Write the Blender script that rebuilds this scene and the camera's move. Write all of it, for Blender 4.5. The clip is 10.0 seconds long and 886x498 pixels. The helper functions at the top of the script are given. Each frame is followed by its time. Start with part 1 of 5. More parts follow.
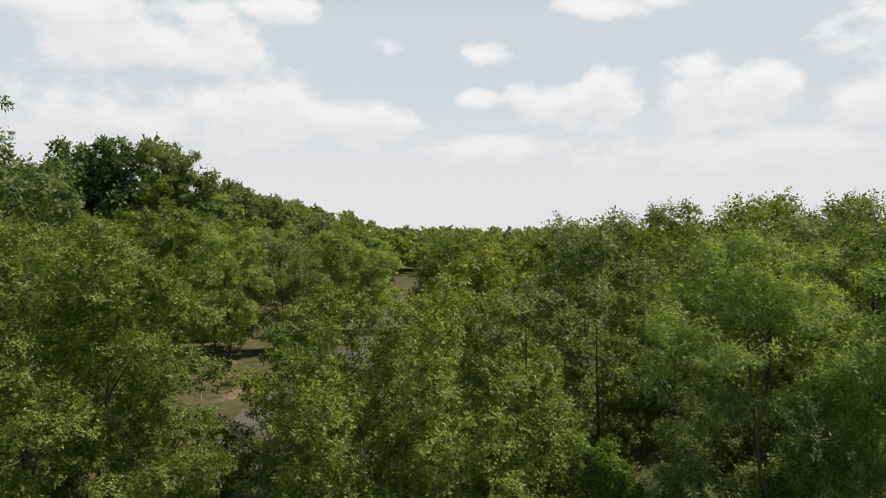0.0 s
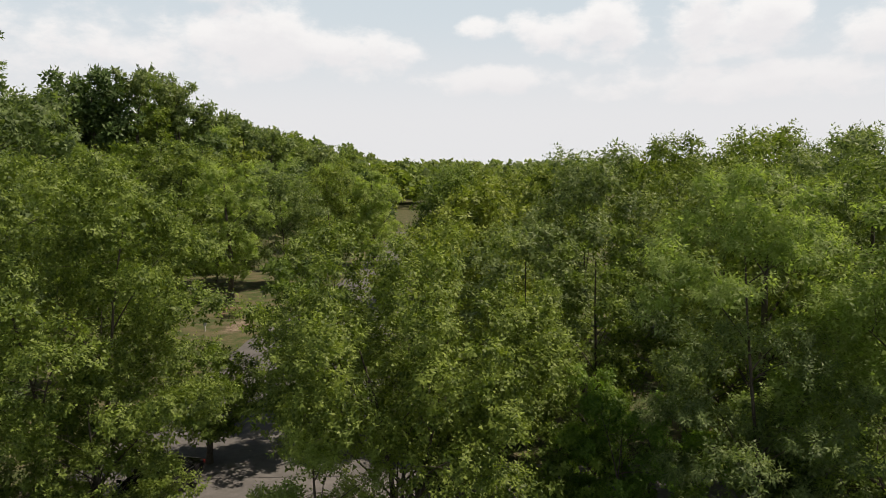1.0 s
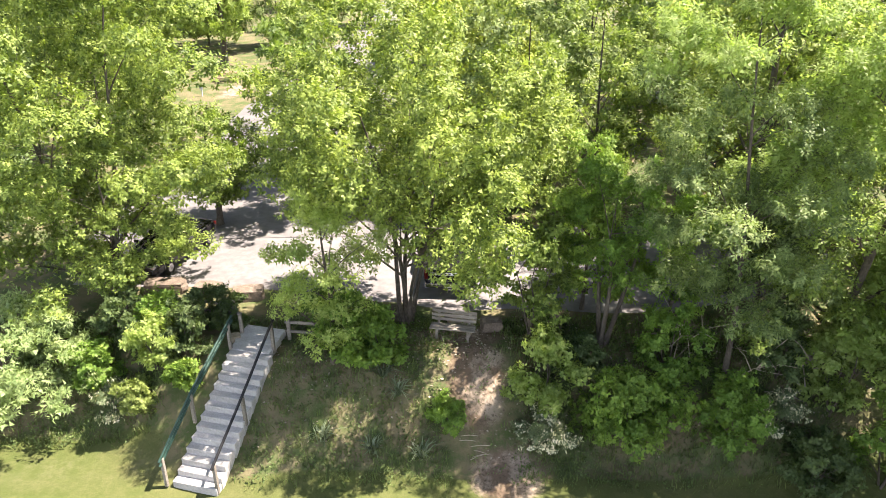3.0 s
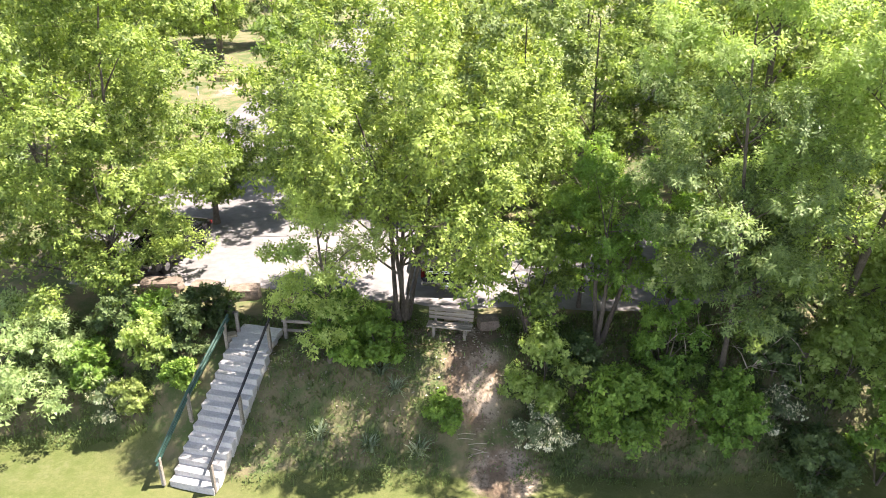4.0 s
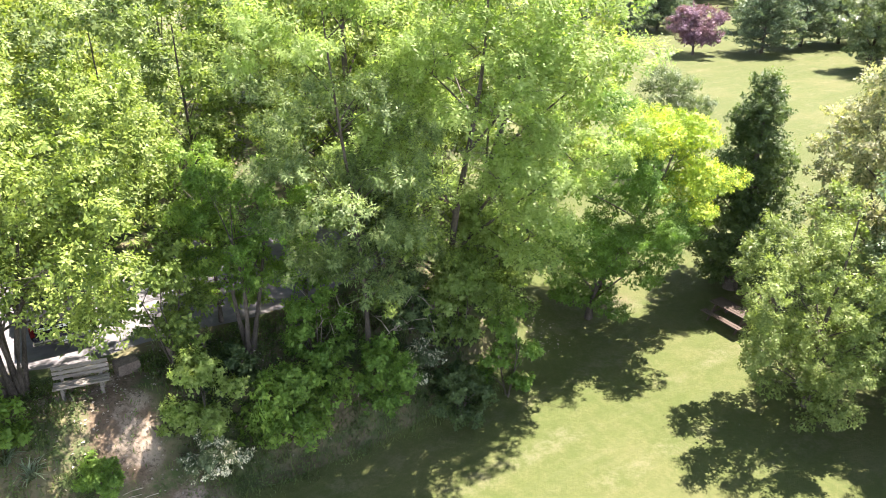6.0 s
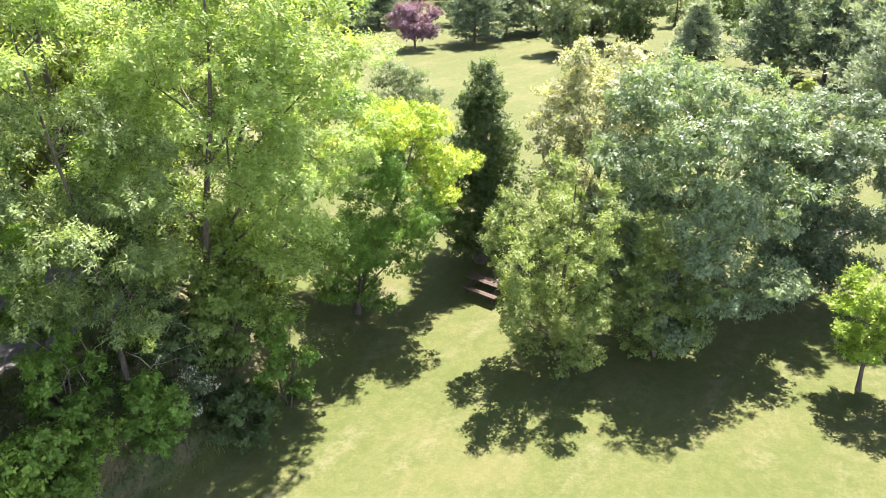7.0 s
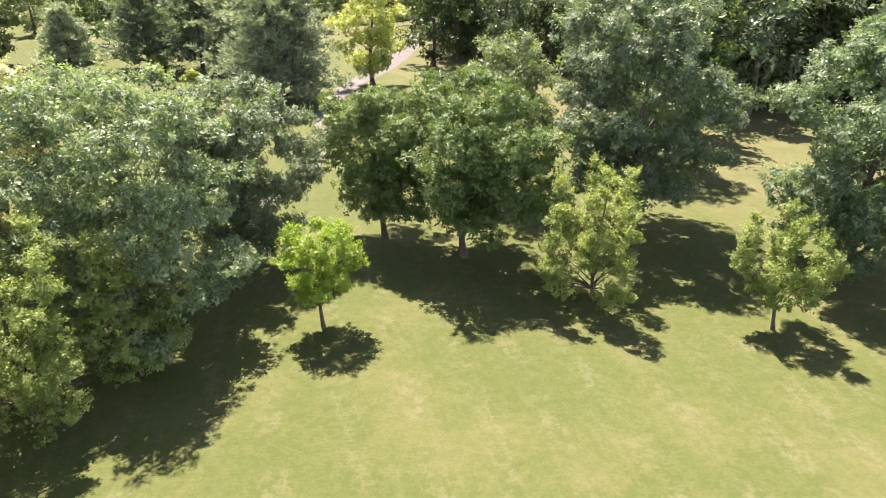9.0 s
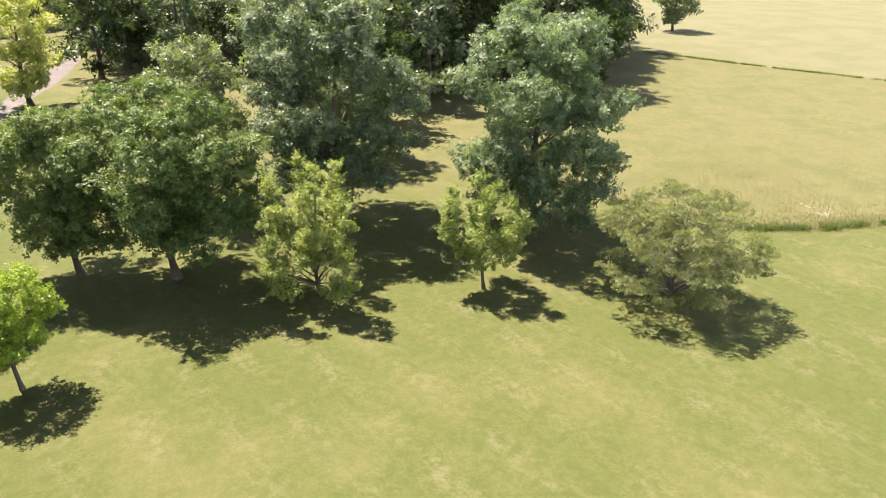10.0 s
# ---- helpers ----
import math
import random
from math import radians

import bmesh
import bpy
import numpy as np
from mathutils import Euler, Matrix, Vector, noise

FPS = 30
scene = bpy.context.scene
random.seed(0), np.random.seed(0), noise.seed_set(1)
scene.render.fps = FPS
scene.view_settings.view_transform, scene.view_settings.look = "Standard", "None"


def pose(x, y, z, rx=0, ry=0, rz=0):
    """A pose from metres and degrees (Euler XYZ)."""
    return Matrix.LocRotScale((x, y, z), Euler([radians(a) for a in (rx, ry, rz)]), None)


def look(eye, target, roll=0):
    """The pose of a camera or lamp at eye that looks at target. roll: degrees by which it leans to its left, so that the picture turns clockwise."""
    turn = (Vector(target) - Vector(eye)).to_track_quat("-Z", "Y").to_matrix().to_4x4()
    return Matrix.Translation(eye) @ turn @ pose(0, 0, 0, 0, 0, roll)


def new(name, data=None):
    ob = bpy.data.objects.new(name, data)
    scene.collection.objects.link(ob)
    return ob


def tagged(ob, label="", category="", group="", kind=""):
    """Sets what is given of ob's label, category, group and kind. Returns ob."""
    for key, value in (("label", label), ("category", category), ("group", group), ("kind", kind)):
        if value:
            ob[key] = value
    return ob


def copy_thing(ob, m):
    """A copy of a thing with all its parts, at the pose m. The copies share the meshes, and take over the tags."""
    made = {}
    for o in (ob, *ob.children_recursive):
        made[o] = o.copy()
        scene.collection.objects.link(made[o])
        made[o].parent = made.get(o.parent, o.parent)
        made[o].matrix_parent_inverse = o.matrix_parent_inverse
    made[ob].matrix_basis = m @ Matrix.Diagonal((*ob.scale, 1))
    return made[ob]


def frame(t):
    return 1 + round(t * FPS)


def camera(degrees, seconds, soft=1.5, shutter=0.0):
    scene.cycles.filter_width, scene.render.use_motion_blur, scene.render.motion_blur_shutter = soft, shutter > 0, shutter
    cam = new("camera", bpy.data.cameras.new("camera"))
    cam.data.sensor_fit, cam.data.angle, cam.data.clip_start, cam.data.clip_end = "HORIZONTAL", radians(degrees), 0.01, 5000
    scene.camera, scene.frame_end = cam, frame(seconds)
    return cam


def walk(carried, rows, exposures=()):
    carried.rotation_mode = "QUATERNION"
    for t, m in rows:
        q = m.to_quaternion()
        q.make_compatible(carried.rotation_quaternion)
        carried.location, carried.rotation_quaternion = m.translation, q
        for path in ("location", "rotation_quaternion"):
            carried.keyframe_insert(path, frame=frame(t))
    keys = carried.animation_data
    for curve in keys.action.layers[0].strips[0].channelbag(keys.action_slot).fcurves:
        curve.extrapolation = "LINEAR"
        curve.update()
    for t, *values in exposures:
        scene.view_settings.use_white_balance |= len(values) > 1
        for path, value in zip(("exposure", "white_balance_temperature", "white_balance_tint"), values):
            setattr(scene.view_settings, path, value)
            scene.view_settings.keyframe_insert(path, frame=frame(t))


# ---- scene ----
cam = camera(64.3, 10.0, soft=0.65)
EYE = (0.0, 0.0, 15.2)
PATH = [(0.0, 0.0, -0.73), (0.25, 0.0, -0.9), (0.5, 0.0, -1.66), (0.75, 0.0, -3.6), (1.0, 0.02, -6.15), (1.5, 0.07, -12.03), (2.0, 0.1, -17.94),
        (2.5, 0.1, -23.13), (2.7, 0.1, -24.32), (3.1, 0.1, -25.1), (3.6, 0.1, -25.18), (4.0, -0.2, -25.16), (4.5, -7.35, -25.12), (5.0, -15.86, -25.04),
        (5.2, -19.27, -25.04), (6.3, -38.46, -24.92), (6.5, -42.81, -24.9), (7.0, -53.93, -24.9), (7.5, -65.14, -24.91),
        (8.0, -76.5, -24.9), (8.5, -88.55, -24.91), (9.0, -100.65, -24.95), (9.5, -112.87, -25.04), (10.0, -125.49, -25.09)]
EXPOSURES = [(0.0, 0.12, 6500, 10), (1.0, 0.16, 6500, 10), (1.3, 0.26, 6500, 10), (1.6, 0.66, 6500, 10), (2.0, 1.53, 6500, 10), (2.3, 2.0, 6450, 12), (2.6, 2.42, 6300, 16), (4.0, 2.78, 5950, 17),
             (6.5, 2.84, 5820, 17), (8.5, 2.57, 6020, 18), (10.0, 2.32, 6450, 17)]
walk(cam, [(t, pose(*EYE, 90 + p, 0, y)) for t, y, p in PATH], exposures=EXPOSURES)

# ---- world and sun ----
SUN_AZ, SUN_EL = radians(81), radians(62)
world = bpy.data.worlds.new("sky")
scene.world = world
world.use_nodes = True
wn, wl = world.node_tree.nodes, world.node_tree.links
wn.clear()


def wmath(op, a, b=None):
    n = wn.new("ShaderNodeMath")
    n.operation = op
    for i, v in enumerate((a, b)):
        if v is None:
            continue
        if isinstance(v, (int, float)):
            n.inputs[i].default_value = v
        else:
            wl.new(v, n.inputs[i])
    return n.outputs[0]


sky = wn.new("ShaderNodeTexSky")
sky.sky_type, sky.sun_disc = "NISHITA", False
sky.sun_elevation, sky.sun_rotation = SUN_EL, SUN_AZ
sky.air_density, sky.dust_density, sky.ozone_density = 1.3, 1.5, 1.0
coord = wn.new("ShaderNodeTexCoord")
sep = wn.new("ShaderNodeSeparateXYZ")
wl.new(coord.outputs["Generated"], sep.inputs[0])
sx, sy, sz = sep.outputs
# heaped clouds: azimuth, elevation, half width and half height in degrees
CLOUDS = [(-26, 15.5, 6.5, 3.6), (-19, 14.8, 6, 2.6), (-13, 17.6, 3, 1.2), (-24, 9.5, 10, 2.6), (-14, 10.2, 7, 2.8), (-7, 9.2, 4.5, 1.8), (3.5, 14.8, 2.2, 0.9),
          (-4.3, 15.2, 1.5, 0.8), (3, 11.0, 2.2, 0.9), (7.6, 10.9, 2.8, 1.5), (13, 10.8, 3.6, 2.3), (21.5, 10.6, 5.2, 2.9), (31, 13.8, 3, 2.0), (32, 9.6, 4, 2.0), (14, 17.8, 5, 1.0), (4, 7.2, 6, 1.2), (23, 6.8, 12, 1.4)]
az = wmath("ARCTAN2", sx, sy)
el = wmath("ARCSINE", sz)


def fbm(up, scale, detail):
    comb = wn.new("ShaderNodeCombineXYZ")
    wl.new(sx, comb.inputs[0])
    wl.new(sy, comb.inputs[1])
    wl.new(wmath("MULTIPLY_ADD", sz, 1.7), comb.inputs[2])
    comb.inputs[2].links[0].from_node.inputs[2].default_value = up
    n = wn.new("ShaderNodeTexNoise")
    n.inputs["Scale"].default_value, n.inputs["Detail"].default_value, n.inputs["Roughness"].default_value = scale, detail, 0.58
    wl.new(comb.outputs[0], n.inputs["Vector"])
    return n.outputs["Fac"]


def wrange(v, a, b, c, d):
    n = wn.new("ShaderNodeMapRange")
    n.interpolation_type = "SMOOTHSTEP"
    for k, q in enumerate((a, b, c, d)):
        n.inputs[k + 1].default_value = q
    wl.new(v, n.inputs[0])
    return n.outputs[0]


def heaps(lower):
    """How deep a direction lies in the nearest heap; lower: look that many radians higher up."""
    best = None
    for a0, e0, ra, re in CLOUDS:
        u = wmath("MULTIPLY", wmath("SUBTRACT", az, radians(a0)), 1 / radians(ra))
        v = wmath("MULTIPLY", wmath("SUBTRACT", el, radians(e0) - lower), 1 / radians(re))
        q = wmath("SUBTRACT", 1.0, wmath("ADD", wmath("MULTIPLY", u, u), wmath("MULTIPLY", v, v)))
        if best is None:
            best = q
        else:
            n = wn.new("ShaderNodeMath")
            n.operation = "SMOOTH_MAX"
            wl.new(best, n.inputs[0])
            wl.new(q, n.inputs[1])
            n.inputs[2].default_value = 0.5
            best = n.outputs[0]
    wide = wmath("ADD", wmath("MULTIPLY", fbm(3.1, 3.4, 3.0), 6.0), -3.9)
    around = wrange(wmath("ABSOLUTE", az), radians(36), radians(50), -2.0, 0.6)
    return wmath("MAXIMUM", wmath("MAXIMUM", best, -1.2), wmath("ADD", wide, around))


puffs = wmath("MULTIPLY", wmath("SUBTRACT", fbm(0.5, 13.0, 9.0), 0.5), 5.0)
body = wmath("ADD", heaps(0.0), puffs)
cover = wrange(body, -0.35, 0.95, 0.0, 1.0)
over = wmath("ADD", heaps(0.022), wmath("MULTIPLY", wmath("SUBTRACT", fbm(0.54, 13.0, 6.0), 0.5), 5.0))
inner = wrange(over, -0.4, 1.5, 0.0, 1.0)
# clouds and haze fade overhead to weaken fill light; the low band stays bright
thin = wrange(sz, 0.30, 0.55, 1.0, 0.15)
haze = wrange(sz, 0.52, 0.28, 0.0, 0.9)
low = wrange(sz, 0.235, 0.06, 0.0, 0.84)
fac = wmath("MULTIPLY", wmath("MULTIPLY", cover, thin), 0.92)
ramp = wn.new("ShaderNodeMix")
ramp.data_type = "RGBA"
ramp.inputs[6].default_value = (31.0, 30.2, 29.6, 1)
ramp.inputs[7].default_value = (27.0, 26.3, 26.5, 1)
wl.new(inner, ramp.inputs[0])


def wmix(f, a, b):
    n = wn.new("ShaderNodeMix")
    n.data_type = "RGBA"
    for v, k in ((f, 0), (a, 6), (b, 7)):
        if isinstance(v, tuple):
            n.inputs[k].default_value = v
        else:
            wl.new(v, n.inputs[k])
    return n.outputs[2]


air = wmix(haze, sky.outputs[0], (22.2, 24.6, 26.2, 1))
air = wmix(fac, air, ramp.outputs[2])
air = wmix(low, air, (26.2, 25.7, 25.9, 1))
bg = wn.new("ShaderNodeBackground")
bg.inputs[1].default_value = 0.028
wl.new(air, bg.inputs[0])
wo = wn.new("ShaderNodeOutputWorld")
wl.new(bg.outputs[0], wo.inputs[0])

sun_data = bpy.data.lights.new("sun", "SUN")
sun_data.energy, sun_data.angle, sun_data.color = 5.0, radians(0.55), (1.0, 0.86, 0.67)
sun = new("sun", sun_data)
sun_dir = Vector((math.sin(SUN_AZ) * math.cos(SUN_EL), math.cos(SUN_AZ) * math.cos(SUN_EL), math.sin(SUN_EL)))
sun.matrix_basis = look(sun_dir * 100, (0, 0, 0))


# ---- materials ----
def material(name):
    m = bpy.data.materials.new(name)
    m.use_nodes = True
    nt = m.node_tree
    nt.nodes.clear()
    return m, nt.nodes, nt.links


def link_or_set(links, value, socket):
    if isinstance(value, (int, float)):
        socket.default_value = value
    elif isinstance(value, tuple):
        socket.default_value = (*value, 1) if len(value) == 3 else value
    else:
        links.new(value, socket)


def mix_col(nodes, links, fac, a, b, blend="MIX"):
    n = nodes.new("ShaderNodeMix")
    n.data_type, n.blend_type = "RGBA", blend
    link_or_set(links, fac, n.inputs[0])
    link_or_set(links, a, n.inputs[6])
    link_or_set(links, b, n.inputs[7])
    return n.outputs[2]


def noise_tex(nodes, links, scale, detail=4.0, rough=0.55, vec=None, distort=0.0):
    n = nodes.new("ShaderNodeTexNoise")
    n.inputs["Scale"].default_value, n.inputs["Detail"].default_value = scale, detail
    n.inputs["Roughness"].default_value, n.inputs["Distortion"].default_value = rough, distort
    if vec is None:
        c = nodes.new("ShaderNodeTexCoord")
        vec = c.outputs["Object"]
    links.new(vec, n.inputs["Vector"])
    return n.outputs["Fac"]


def map_range(nodes, links, v, a, b, c=0.0, d=1.0):
    n = nodes.new("ShaderNodeMapRange")
    n.interpolation_type = "SMOOTHSTEP"
    links.new(v, n.inputs[0])
    n.inputs[1].default_value, n.inputs[2].default_value, n.inputs[3].default_value, n.inputs[4].default_value = a, b, c, d
    return n.outputs[0]


def leaf_material(name, dark, light, tip=None, tip_share=0.12, translucency=0.40, rough=0.5, spec=0.22, shoots=1.1):
    """Foliage: colour varies from leaf to leaf and from clump to clump."""
    m, nodes, links = material(name)
    geo = nodes.new("ShaderNodeNewGeometry")
    rnd = geo.outputs["Random Per Island"]
    info = nodes.new("ShaderNodeObjectInfo")
    clump = noise_tex(nodes, links, shoots, 3.0)
    c = mix_col(nodes, links, map_range(nodes, links, clump, 0.38, 0.62), dark, light)
    c2 = mix_col(nodes, links, rnd, mix_col(nodes, links, 0.55, c, dark), mix_col(nodes, links, 0.6, c, light))
    if tip:
        pick = nodes.new("ShaderNodeMath")
        pick.operation = "MULTIPLY_ADD"
        links.new(rnd, pick.inputs[0])
        pick.inputs[1].default_value = 0.45
        links.new(noise_tex(nodes, links, 0.55, 2.0), pick.inputs[2])
        sel = map_range(nodes, links, pick.outputs[0], 0.95 - tip_share, 0.99 - tip_share)
        c2 = mix_col(nodes, links, sel, c2, tip)
    hue = nodes.new("ShaderNodeHueSaturation")
    hv = nodes.new("ShaderNodeMapRange")
    links.new(info.outputs["Random"], hv.inputs[0])
    hv.inputs[3].default_value, hv.inputs[4].default_value = 0.482, 0.500
    links.new(hv.outputs[0], hue.inputs["Hue"])
    vv = nodes.new("ShaderNodeMapRange")
    links.new(info.outputs["Random"], vv.inputs[0])
    vv.inputs[3].default_value, vv.inputs[4].default_value = 1.0, 0.77
    links.new(vv.outputs[0], hue.inputs["Value"])
    links.new(c2, hue.inputs["Color"])
    p = nodes.new("ShaderNodeBsdfPrincipled")
    links.new(hue.outputs[0], p.inputs["Base Color"])
    p.inputs["Roughness"].default_value = rough
    p.inputs["Specular IOR Level"].default_value = spec
    tr = nodes.new("ShaderNodeBsdfTranslucent")
    warm = mix_col(nodes, links, 1.0, hue.outputs[0], (1.35, 1.45, 0.65), "MULTIPLY")
    links.new(warm, tr.inputs["Color"])
    mx = nodes.new("ShaderNodeMixShader")
    mx.inputs[0].default_value = translucency
    links.new(p.outputs[0], mx.inputs[1])
    links.new(tr.outputs[0], mx.inputs[2])
    out = nodes.new("ShaderNodeOutputMaterial")
    links.new(mx.outputs[0], out.inputs[0])
    return m


def solid_material(name, a, b, scale=3.0, rough=0.8, metal=0.0, bump=0.2, bump_scale=None, stretch=None, spec=0.4):
    """Two tones broken by noise at two scales, with a fine relief."""
    m, nodes, links = material(name)
    c = nodes.new("ShaderNodeTexCoord")
    vec = c.outputs["Object"]
    if stretch:
        mp = nodes.new("ShaderNodeMapping")
        mp.inputs["Scale"].default_value = stretch
        links.new(vec, mp.inputs[0])
        vec = mp.outputs[0]
    n1 = noise_tex(nodes, links, scale, 6.0, 0.6, vec)
    n2 = noise_tex(nodes, links, scale * 7, 4.0, 0.6, vec)
    f = nodes.new("ShaderNodeMath")
    f.operation = "MULTIPLY_ADD"
    links.new(n2, f.inputs[0])
    f.inputs[1].default_value = 0.5
    half = nodes.new("ShaderNodeMath")
    half.operation = "MULTIPLY"
    links.new(n1, half.inputs[0])
    half.inputs[1].default_value = 0.5
    links.new(half.outputs[0], f.inputs[2])
    info = nodes.new("ShaderNodeObjectInfo")
    col = mix_col(nodes, links, map_range(nodes, links, f.outputs[0], 0.36, 0.64), a, b)
    dk = nodes.new("ShaderNodeMapRange")
    links.new(info.outputs["Random"], dk.inputs[0])
    dk.inputs[3].default_value, dk.inputs[4].default_value = 0.68, 0.88
    hue = nodes.new("ShaderNodeHueSaturation")
    links.new(dk.outputs[0], hue.inputs["Value"])
    links.new(col, hue.inputs["Color"])
    p = nodes.new("ShaderNodeBsdfPrincipled")
    links.new(hue.outputs[0], p.inputs["Base Color"])
    p.inputs["Roughness"].default_value, p.inputs["Metallic"].default_value = rough, metal
    p.inputs["Specular IOR Level"].default_value = spec
    if bump:
        bp = nodes.new("ShaderNodeBump")
        bp.inputs["Strength"].default_value, bp.inputs["Distance"].default_value = bump, 0.02
        links.new(noise_tex(nodes, links, bump_scale or scale * 9, 5.0, 0.6, vec), bp.inputs["Height"])
        links.new(bp.outputs[0], p.inputs["Normal"])
    out = nodes.new("ShaderNodeOutputMaterial")
    links.new(p.outputs[0], out.inputs[0])
    return m


LEAF_ELDER = leaf_material("leaf_elder", (0.036, 0.074, 0.014), (0.238, 0.332, 0.072), translucency=0.34, shoots=1.7)
LEAF_MID = leaf_material("leaf_mid", (0.046, 0.084, 0.014), (0.285, 0.368, 0.068), translucency=0.36, shoots=1.0)
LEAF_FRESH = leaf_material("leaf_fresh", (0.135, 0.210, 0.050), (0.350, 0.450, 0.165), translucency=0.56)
LEAF_ASH = leaf_material("leaf_ash", (0.062, 0.104, 0.036), (0.262, 0.340, 0.130), shoots=1.6)
LEAF_GREY = leaf_material("leaf_grey", (0.067, 0.102, 0.048), (0.192, 0.24, 0.126), rough=0.45, spec=0.32)
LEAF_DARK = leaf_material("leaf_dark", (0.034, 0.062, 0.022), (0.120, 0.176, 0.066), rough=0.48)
LEAF_OAK = leaf_material("leaf_oak", (0.042, 0.075, 0.040), (0.166, 0.224, 0.134), translucency=0.34, rough=0.5, spec=0.28)
LEAF_LIME = leaf_material("leaf_lime", (0.135, 0.212, 0.027), (0.278, 0.392, 0.066), translucency=0.42)
LEAF_GOLD = leaf_material("leaf_gold", (0.130, 0.225, 0.026), (0.270, 0.390, 0.045), tip=(0.400, 0.460, 0.038), tip_share=0.08, translucency=0.33)
LEAF_WOOD = leaf_material("leaf_wood", (0.020, 0.040, 0.014), (0.068, 0.102, 0.038), rough=0.48)
LEAF_BLUE_OAK = leaf_material("leaf_blue_oak", (0.060, 0.102, 0.052), (0.212, 0.284, 0.166), translucency=0.38, rough=0.5, spec=0.28)
LEAF_SHADE = leaf_material("leaf_shade", (0.042, 0.080, 0.023), (0.142, 0.214, 0.070), translucency=0.28)
LEAF_MAPLE = leaf_material("leaf_maple", (0.095, 0.142, 0.036), (0.255, 0.325, 0.100), translucency=0.38)
LEAF_CREAM = leaf_material("leaf_cream", (0.100, 0.135, 0.060), (0.225, 0.255, 0.145), tip=(0.370, 0.370, 0.225), tip_share=0.32)
LEAF_PURPLE = leaf_material("leaf_purple", (0.110, 0.058, 0.095), (0.225, 0.135, 0.195), translucency=0.25)
LEAF_PINE = leaf_material("needle_pine", (0.085, 0.130, 0.080), (0.225, 0.285, 0.190), translucency=0.25)
LEAF_WPINE = leaf_material("needle_white_pine", (0.140, 0.190, 0.130), (0.340, 0.395, 0.285), translucency=0.25)
LEAF_YELLOW = leaf_material("leaf_yellow", (0.210, 0.265, 0.070), (0.370, 0.425, 0.140), translucency=0.36)
LEAF_SUMAC = leaf_material("leaf_sumac", (0.150, 0.230, 0.085), (0.330, 0.420, 0.185), translucency=0.35)
LEAF_HAW = leaf_material("leaf_haw", (0.075, 0.100, 0.042), (0.205, 0.240, 0.115))
LEAF_SHRUB = leaf_material("leaf_shrub", (0.063, 0.135, 0.022), (0.198, 0.324, 0.06))
LEAF_WHITE = leaf_material("leaf_blossom", (0.095, 0.136, 0.065), (0.190, 0.233, 0.143), tip=(0.70, 0.67, 0.56), tip_share=0.14)
BARK = solid_material("bark", (0.050, 0.040, 0.030), (0.130, 0.110, 0.088), 5.0, 0.9, bump=0.8, stretch=(1, 1, 0.25))
BARK_PALE = solid_material("bark_pale", (0.110, 0.100, 0.085), (0.220, 0.205, 0.180), 5.0, 0.9, bump=0.7, stretch=(1, 1, 0.25))
WOOD_GREY = solid_material("weathered_wood", (0.160, 0.142, 0.120), (0.280, 0.255, 0.220), 4.0, 0.85, bump=0.4, stretch=(0.4, 6, 6))
WOOD_BROWN = solid_material("brown_wood", (0.120, 0.075, 0.045), (0.250, 0.170, 0.110), 4.0, 0.8, bump=0.4, stretch=(0.4, 6, 6))
# brown wood again, its colour darkened to carry the shade under the trees
WOOD_SHADED = solid_material("shaded_brown_wood", (0.040, 0.026, 0.018), (0.090, 0.062, 0.045), 4.0, 0.85, bump=0.4, stretch=(0.4, 6, 6))
TREAD = solid_material("pale_tread", (0.330, 0.322, 0.312), (0.450, 0.440, 0.428), 2.0, 0.85, bump=0.25)
STONE = solid_material("sandstone", (0.100, 0.078, 0.060), (0.200, 0.160, 0.128), 3.0, 0.9, bump=0.8)
PALE_STONE = solid_material("pale_log", (0.190, 0.160, 0.115), (0.310, 0.270, 0.200), 3.0, 0.9, bump=0.6)
RAIL_BLACK = solid_material("black_rail", (0.014, 0.014, 0.015), (0.030, 0.030, 0.032), 6.0, 0.4, metal=0.3, bump=0.05)
RAIL_GREEN = solid_material("green_rail", (0.014, 0.042, 0.032), (0.026, 0.064, 0.048), 6.0, 0.5, bump=0.05)
CAR_BLACK = solid_material("black_paint", (0.010, 0.010, 0.012), (0.016, 0.016, 0.018), 2.0, 0.25, bump=0.0, spec=0.6)
CAR_RED = solid_material("maroon_paint", (0.090, 0.016, 0.014), (0.110, 0.022, 0.018), 2.0, 0.3, bump=0.0, spec=0.6)
RUBBER = solid_material("rubber", (0.015, 0.015, 0.015), (0.030, 0.030, 0.030), 8.0, 0.9, bump=0.1)
CHROME = solid_material("bright_metal", (0.55, 0.56, 0.58), (0.70, 0.71, 0.73), 3.0, 0.25, metal=1.0, bump=0.0)
GLASS_DARK = solid_material("dark_glass", (0.012, 0.014, 0.016), (0.020, 0.022, 0.024), 1.0, 0.06, bump=0.0, spec=0.8)
LAMP_RED = solid_material("red_lens", (0.060, 0.006, 0.005), (0.090, 0.008, 0.007), 4.0, 0.2, bump=0.0)
WHITE_PAINT = solid_material("white_paint", (0.70, 0.70, 0.68), (0.82, 0.82, 0.80), 4.0, 0.5, bump=0.05)


def smooth(v, a, b):
    s = np.clip((v - a) / (b - a), 0, 1)
    return s * s * (3 - 2 * s)


